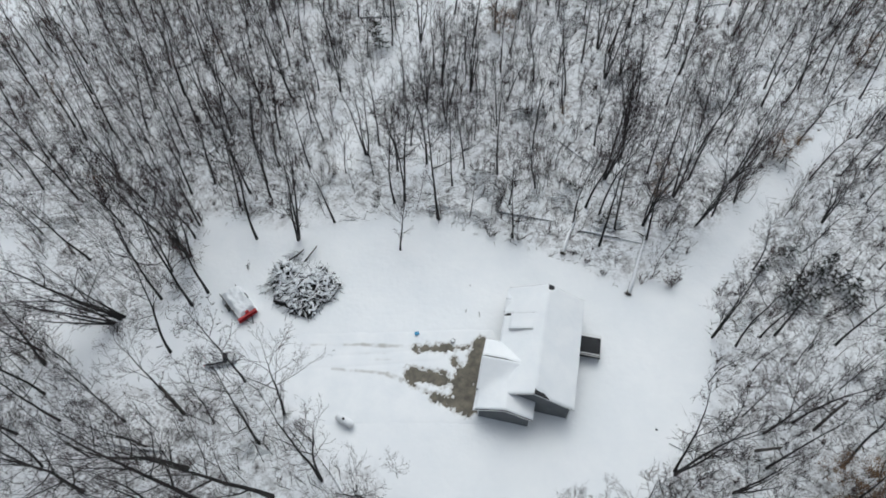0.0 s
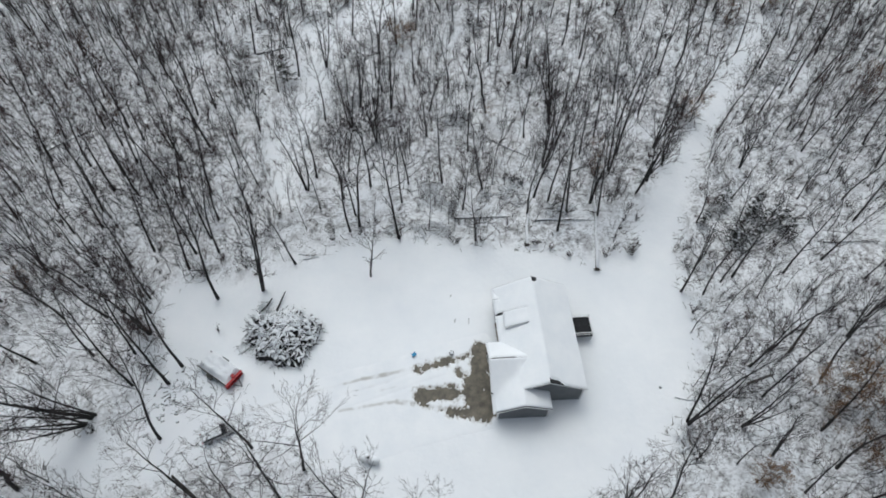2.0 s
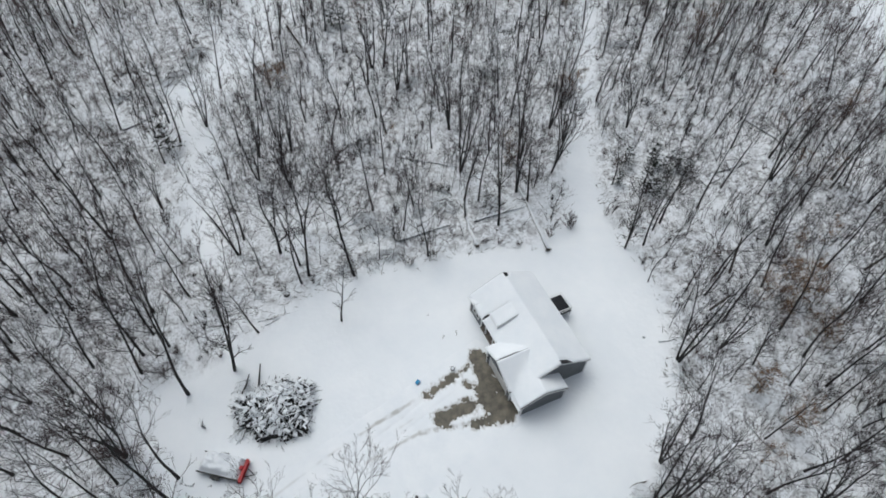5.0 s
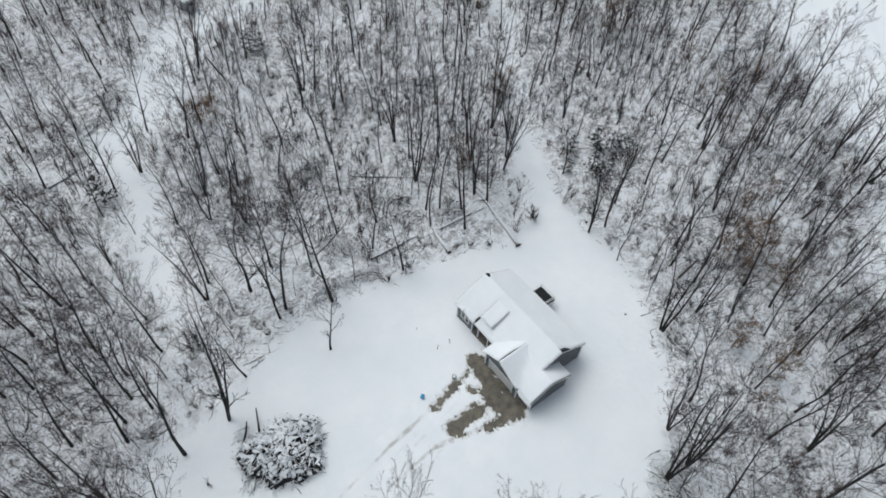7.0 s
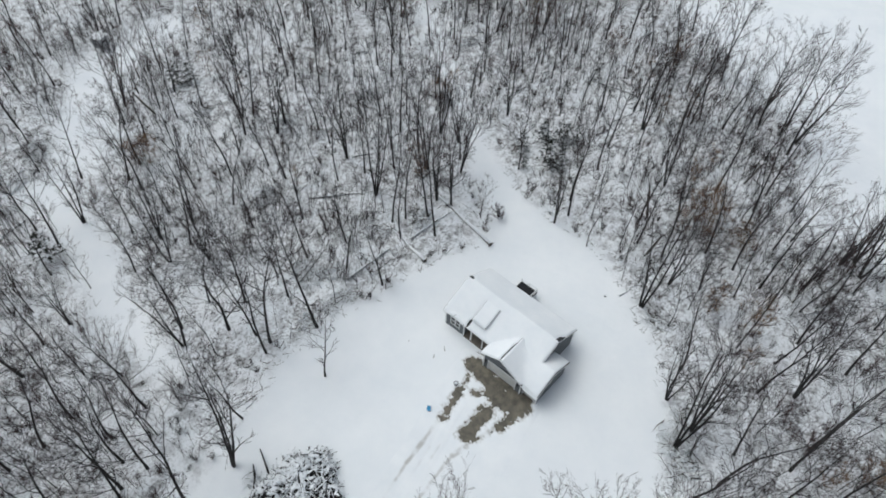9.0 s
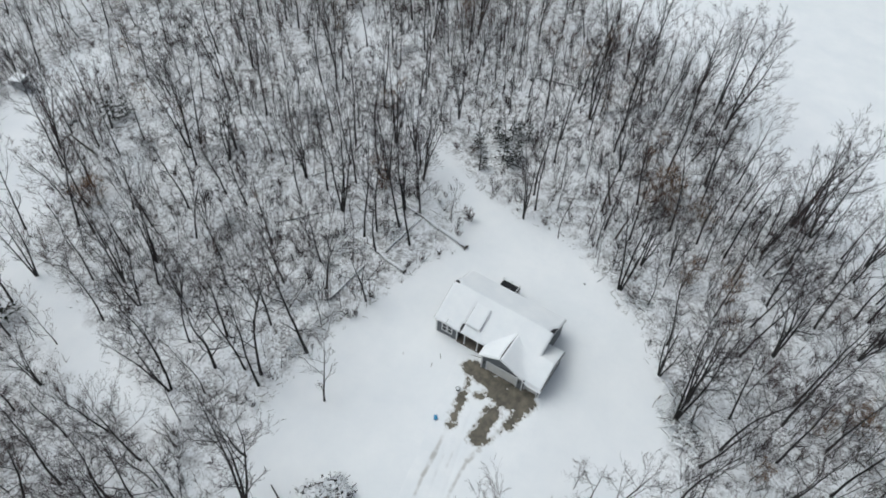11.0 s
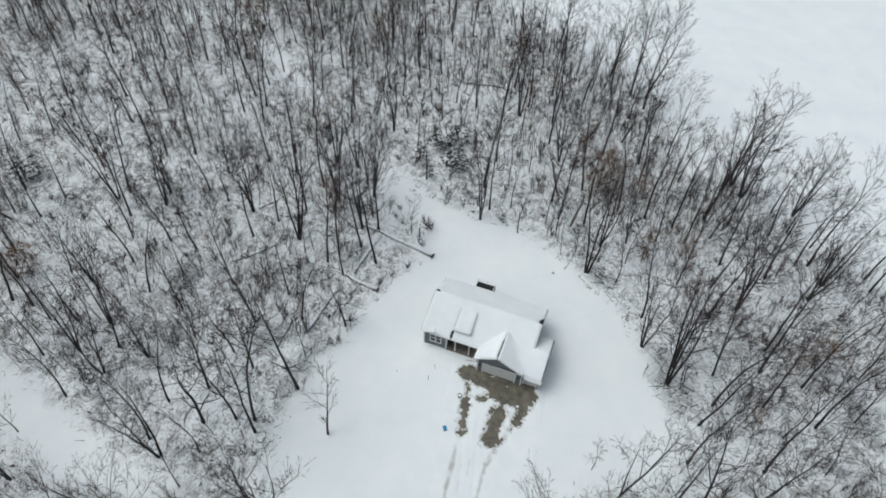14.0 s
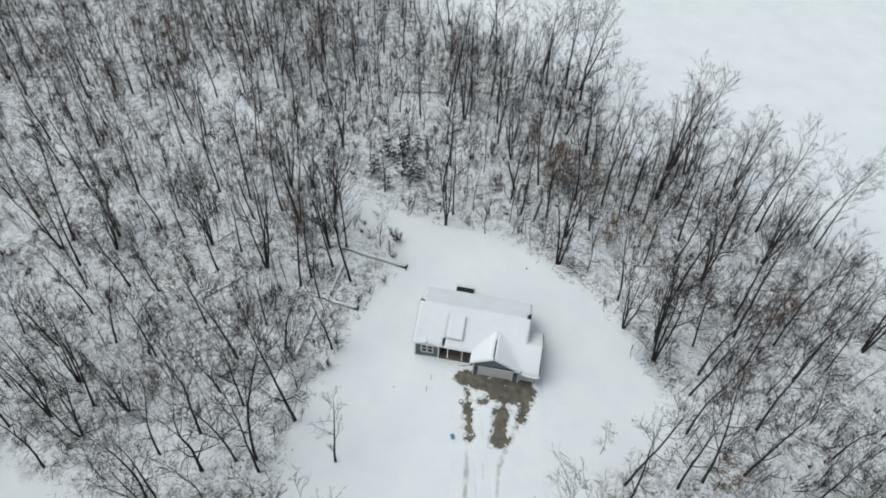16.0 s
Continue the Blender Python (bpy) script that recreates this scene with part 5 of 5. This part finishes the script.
for x, y, size, turn in ((12.5, 68.4, 1.3, 20), (13.5, 67.4, 1.0, 80), (5.0, 55.3, 1.2, 60), (6.2, 53.6, 1.0, 120), (6.3, 8.4, 1.1, 100), (4.9, 7.6, 1.0, 130), (7.8, 9.4, 1.0, 60), (9.9, 9.4, 0.9, 30), (40.3, 3.5, 1.2, 0), (39.2, 5.0, 1.0, 50),
                         (8.8, -11.3, 1.4, 30), (10.5, -19.1, 1.3, 70), (5.6, -11.9, 1.2, 0), (2.6, 102.2, 1.3, 40), (-2.6, 99.0, 1.2, 10), (40.0, 69.8, 1.1, 0), (45.8, 59.5, 1.2, 50), (38.0, 71.4, 1.3, 90), (-0.5, 51.0, 0.8, 20), (2.2, 50.0, 0.8, 80), (4.4, 49.6, 0.9, 140), (-30.6, 39.4, 0.8, 40), (-20.2, 39.6, 0.7, 20), (-18.2, 43.2, 0.75, 60)):
    brush_tangle(x, y, size, turn)
for _ in range(80):
    x, y = rnd.uniform(-50, 80), rnd.uniform(-25, 105)
    if float(open_ground(np.array([x]), np.array([y]))[0]) > 1.5:
        brush_tangle(x, y, rnd.uniform(0.5, 1.15), rnd.uniform(0, 360))

fallen_log(21.4, 38.1, 26.6, 50.5, 0.24, True)
fallen_log(14.5, 43.9, 17.3, 51, 0.22, True)
fallen_log(17, 47.5, 24, 45.5, 0.15)
for x0, y0, x1, y1, r in ((5.2, 10.2, 3.4, 7.0, 0.1), (6.2, 9.8, 6.8, 6.2, 0.08), (4.6, 9.2, 7.6, 8.4, 0.07), (7.6, 10.2, 9.4, 7.4, 0.09), (5.6, 8.6, 4.2, 5.6, 0.07), (22.6, 20.6, 25.6, 19.4, 0.08), (24.5, 17.4, 27.6, 18.6, 0.1), (14.2, 12.0, 17.0, 9.8, 0.08),
                          (-13.0, 50.6, -11.2, 49.6, 0.08), (-12.6, 49.4, -10.8, 49.3, 0.07), (-9.2, 15.2, -13.8, 21.6, 0.13)):
    fallen_log(x0, y0, x1, y1, r, branches=4)
for _ in range(60):
    x, y = rnd.uniform(-45, 75), rnd.uniform(-15, 95)
    a, ln = rnd.uniform(0, 6.283), rnd.uniform(3, 9)
    x1, y1 = x + ln * math.cos(a), y + ln * math.sin(a)
    if open_ground(np.array([x, x1, (x + x1) / 2]), np.array([y, y1, (y + y1) / 2])).min() > 0.8:
        fallen_log(x, y, x1, y1, rnd.uniform(0.09, 0.2))


# ---- single shrubs, beeches that keep their leaves, and snowy evergreens ----
def plant_shrub(x, y, h, n=3):
    k = shrubs[n % len(shrubs)]
    plant(k, x, y, h, "rounded bare shrub with dense dark twigs in snow", "shrubs at the edge of the woods", x * 71 % 360, category="shrub", name="shrub")


for x, y, h in ((26.8, 39.4, 2.6), (26.4, 39.0, 2.2), (27.2, 39.9, 2.2), (5.6, 46.9, 2.2), (6.1, 46.6, 1.8), (9.2, 46.0, 2.0), (15.5, 43.8, 1.8), (19, 40.8, 1.6), (-23.4, 42.2, 1.1), (24.2, 40.3, 2.0), (23.2, 39.6, 1.8)):
    plant_shrub(x, y, h, int(x * 3))


def leafy(seed, height, count):
    r = random.Random(seed)
    wood, crown = grow(seed, height, 0.06, 9, 4, 2, 0.2, 0.7, 0.8, 0.01, sprays=3)
    leaves = Geo()
    pts = crown.v
    for _ in range(count):
        p = Vector(r.choice(pts)) + Vector((r.gauss(0, 0.2), r.gauss(0, 0.2), r.gauss(0, 0.15)))
        a, s = r.uniform(0, 6.283), r.uniform(0.05, 0.10)
        u = Vector((math.cos(a), math.sin(a), r.uniform(-0.8, 0.3))).normalized() * s
        v = Vector((-math.sin(a), math.cos(a), r.uniform(-0.4, 0.4))).normalized() * s * 0.55
        leaves.add([p - u, p + v + Vector((0, 0, 0.015)), p + u, p - v + Vector((0, 0, 0.015))], [(0, 1, 2), (0, 2, 3)])
    k = Kind(height, wood, crown, RED_TWIG)
    k.leaf_mesh = leaves.mesh("dry_leaves", DRY_LEAF)
    return k


beeches = [leafy(500 + k, 6.0, 620) for k in range(3)]
for x, y, h in ((39.7, 16.1, 5.5), (38.5, 14.8, 5), (40.6, 14.4, 5.5), (42.3, 15.6, 6), (41.2, 17.2, 6), (38.2, 16.8, 6), (43.4, 13.8, 5), (40.2, 12.8, 5), (37.9, 9.2, 4), (37.2, 8.6, 3.5), (9.9, 88.2, 4.5), (8.6, 88.9, 4), (10.8, 87.2, 3.5), (25.9, 10.5, 5), (27.9, 53.0, 6), (27.2, 52.4, 4.5),
                (10.6, -4.9, 4.5), (12.1, -9.9, 5), (14, -8.5, 4.5), (29.9, 94.8, 5), (44.5, 18.5, 6), (36.0, 13.6, 4.5), (61, 24, 6), (58.5, 27, 5.5), (66, 33, 6), (38, 103, 6), (72, 40, 6), (37.6, 11.0, 4.5), (36.8, 17.2, 5), (39.0, 9.6, 4.5), (9.2, 86.2, 5), (8.2, 87.4, 4.5), (12.4, -9.2, 4.5), (53.0, 117.5, 5), (25.8, 6.2, 6), (25.2, 5.0, 5), (45.5, 58.5, 6), (44.6, 59.4, 5), (63.6, 78.2, 6), (62.4, 77, 5), (73, 80, 8),
                (71, 79, 7), (74, 82, 7), (73.7, 55.7, 8), (72.5, 57, 7), (75.3, 29.4, 6), (74, 30.5, 5), (53.5, 119, 6), (26.4, 10.0, 5.5), (20, 5, 4)):
    k = beeches[int(x * 7) % 3]
    t = plant(k, x, y, h, "young beech holding dry russet leaves in snowy woods", "leafy beeches", x * 91 % 360)
    part("leaves", k.leaf_mesh, None, t, "dry russet leaves")


for _ in range(18):
    x, y = rnd.uniform(-60, 70), rnd.uniform(-12, 110)
    if float(open_ground(np.array([x]), np.array([y]))[0]) > 3:
        k = beeches[int(abs(x) * 7) % 3]
        t = plant(k, x, y, rnd.uniform(2.5, 5.5), "young beech holding dry russet leaves in snowy woods", "leafy beeches", x * 91 % 360)
        part("leaves", k.leaf_mesh, None, t, "dry russet leaves")


def evergreen(seed, height):
    r = random.Random(seed)
    wood, needles, caps = Geo(), Geo(), Geo()
    wood.tube([(0, 0, -0.1), (0.05, 0, height * 0.5), (0, 0.05, height)], [0.09, 0.05, 0], 6)
    for j in range(34):
        t = (j + r.random()) / 34
        z, ln = height * (0.06 + 0.9 * t), height * 0.42 * (1 - t) ** 0.8 * r.uniform(0.5, 1.15) + 0.15
        a = j * 2.4 + r.uniform(-0.5, 0.5)
        d = Vector((math.cos(a), math.sin(a), r.uniform(-0.15, 0.25)))
        b, e = Vector((0, 0, z)), Vector((0, 0, z)) + d * ln
        wood.tube([b, e], [0.025, 0], 3, False)
        for _ in range(16):
            p = b.lerp(e, r.uniform(0.2, 1.0))
            s = (d + Vector((r.gauss(0, 0.6), r.gauss(0, 0.6), r.gauss(0, 0.3)))).normalized() * r.uniform(0.15, 0.4)
            needles.tube([p, p + s * 0.5, p + s], [0.03, 0.05, 0], 3, False)
        if r.random() < 0.6:
            p = b.lerp(e, r.uniform(0.5, 0.9)) + Vector((0, 0, 0.07))
            w = r.uniform(0.12, 0.3)
            ring = [p + Vector((math.cos(q * 1.047) * w * r.uniform(0.6, 1.2), math.sin(q * 1.047) * w * r.uniform(0.6, 1.2), r.uniform(-0.05, 0))) for q in range(6)]
            caps.add(ring + [p + Vector((0, 0, 0.09))], [(q, (q + 1) % 6, 6) for q in range(6)])
    return wood.mesh("trunk", BARK), needles.mesh("foliage", NEEDLES), caps.mesh("snow_clumps", SNOW)


greens = [evergreen(600 + k, 4.0) for k in range(2)]
for x, y, h in ((39.5, 37.6, 3.5), (41.2, 38.6, 4), (42.8, 37.2, 3), (45.8, 39, 3.8), (47.2, 38.4, 3), (44.2, 40.4, 3), (45.2, 41.2, 3.6), (46.6, 36.6, 3.4), (41.5, 43.2, 3.4), (40.2, 36.4, 3), (25.4, 97.4, 4.5), (27.2, 96.4, 3.6), (37.5, 41, 2.6), (-9.7, 83.6, 5)):
    w, f, s = greens[int(x * 5) % 2]
    t = thing("evergreen_tree", "small dark evergreen with clumps of snow", "evergreen", pose(x, y, gz(x, y), 0, 0, x * 77 % 360) @ Matrix.Diagonal((h / 4, h / 4, h / 4, 1)), "evergreens")
    part("trunk", w, None, t)
    part("foliage", f, None, t, "dark green needles")
    part("snow_clumps", s, None, t, "snow clumps")


# cut logs and split wood lying in the snow beside the trailer
def build_cut_logs():
    r = random.Random(5)
    for _ in range(46):
        x, y = r.gauss(-28.3, 1.4), r.gauss(35.3, 1.4)
        ln, rad = r.uniform(0.25, 0.9), r.uniform(0.05, 0.11)
        t = thing("cut_log", "short cut log capped with snow", "log", pose(x, y, gz(x, y) + rad * 0.2, 0, r.gauss(0, 9), r.uniform(0, 180)), "cut logs in the snow")
        part("wood", Geo().tube([(-ln / 2, 0, 0), (ln / 2, 0, 0)], [rad, rad], 8), DEAD_WOOD, t)
        part("snow_cap", Geo().tube([(-ln * 0.47, 0, rad * 0.6), (0, 0, rad * 0.72), (ln * 0.47, 0, rad * 0.6)], [rad * 0.8, rad * 0.95, rad * 0.6], 8), SNOW, t, "", True)


build_cut_logs()
# snags: standing dead poles
for x, y, h, lean in ((-27, 24.3, 7, 0), (18, 95, 5, 25), (31, 20, 4, 20), (52, 12, 5, 15), (37.5, 22, 5, 30)):
    s = thing("dead_snag", "bare broken dead trunk standing in snow", "dead tree", pose(x, y, gz(x, y), lean, 0, x * 13 % 360))
    part("trunk", Geo().tube([(0, 0, -0.2), (0.05, 0.03, h * 0.5), (0.02, 0.1, h * 0.93), (0.1, 0.1, h)], [0.17, 0.14, 0.11, 0.02], 7), DEAD_WOOD, s)
    part("stub", Geo().tube([(0.03, 0.02, h * 0.6), (0.5, 0.2, h * 0.7)], [0.05, 0], 4, False), DEAD_WOOD, s)


# ---- the plan is drawn in units of 1.35 m: bring every thing to metres ----
for ob in list(scene.objects):
    if ob.parent is None and ob.type in ("MESH", "EMPTY"):
        ob.matrix_basis = Matrix.Scale(UNIT, 4) @ ob.matrix_basis
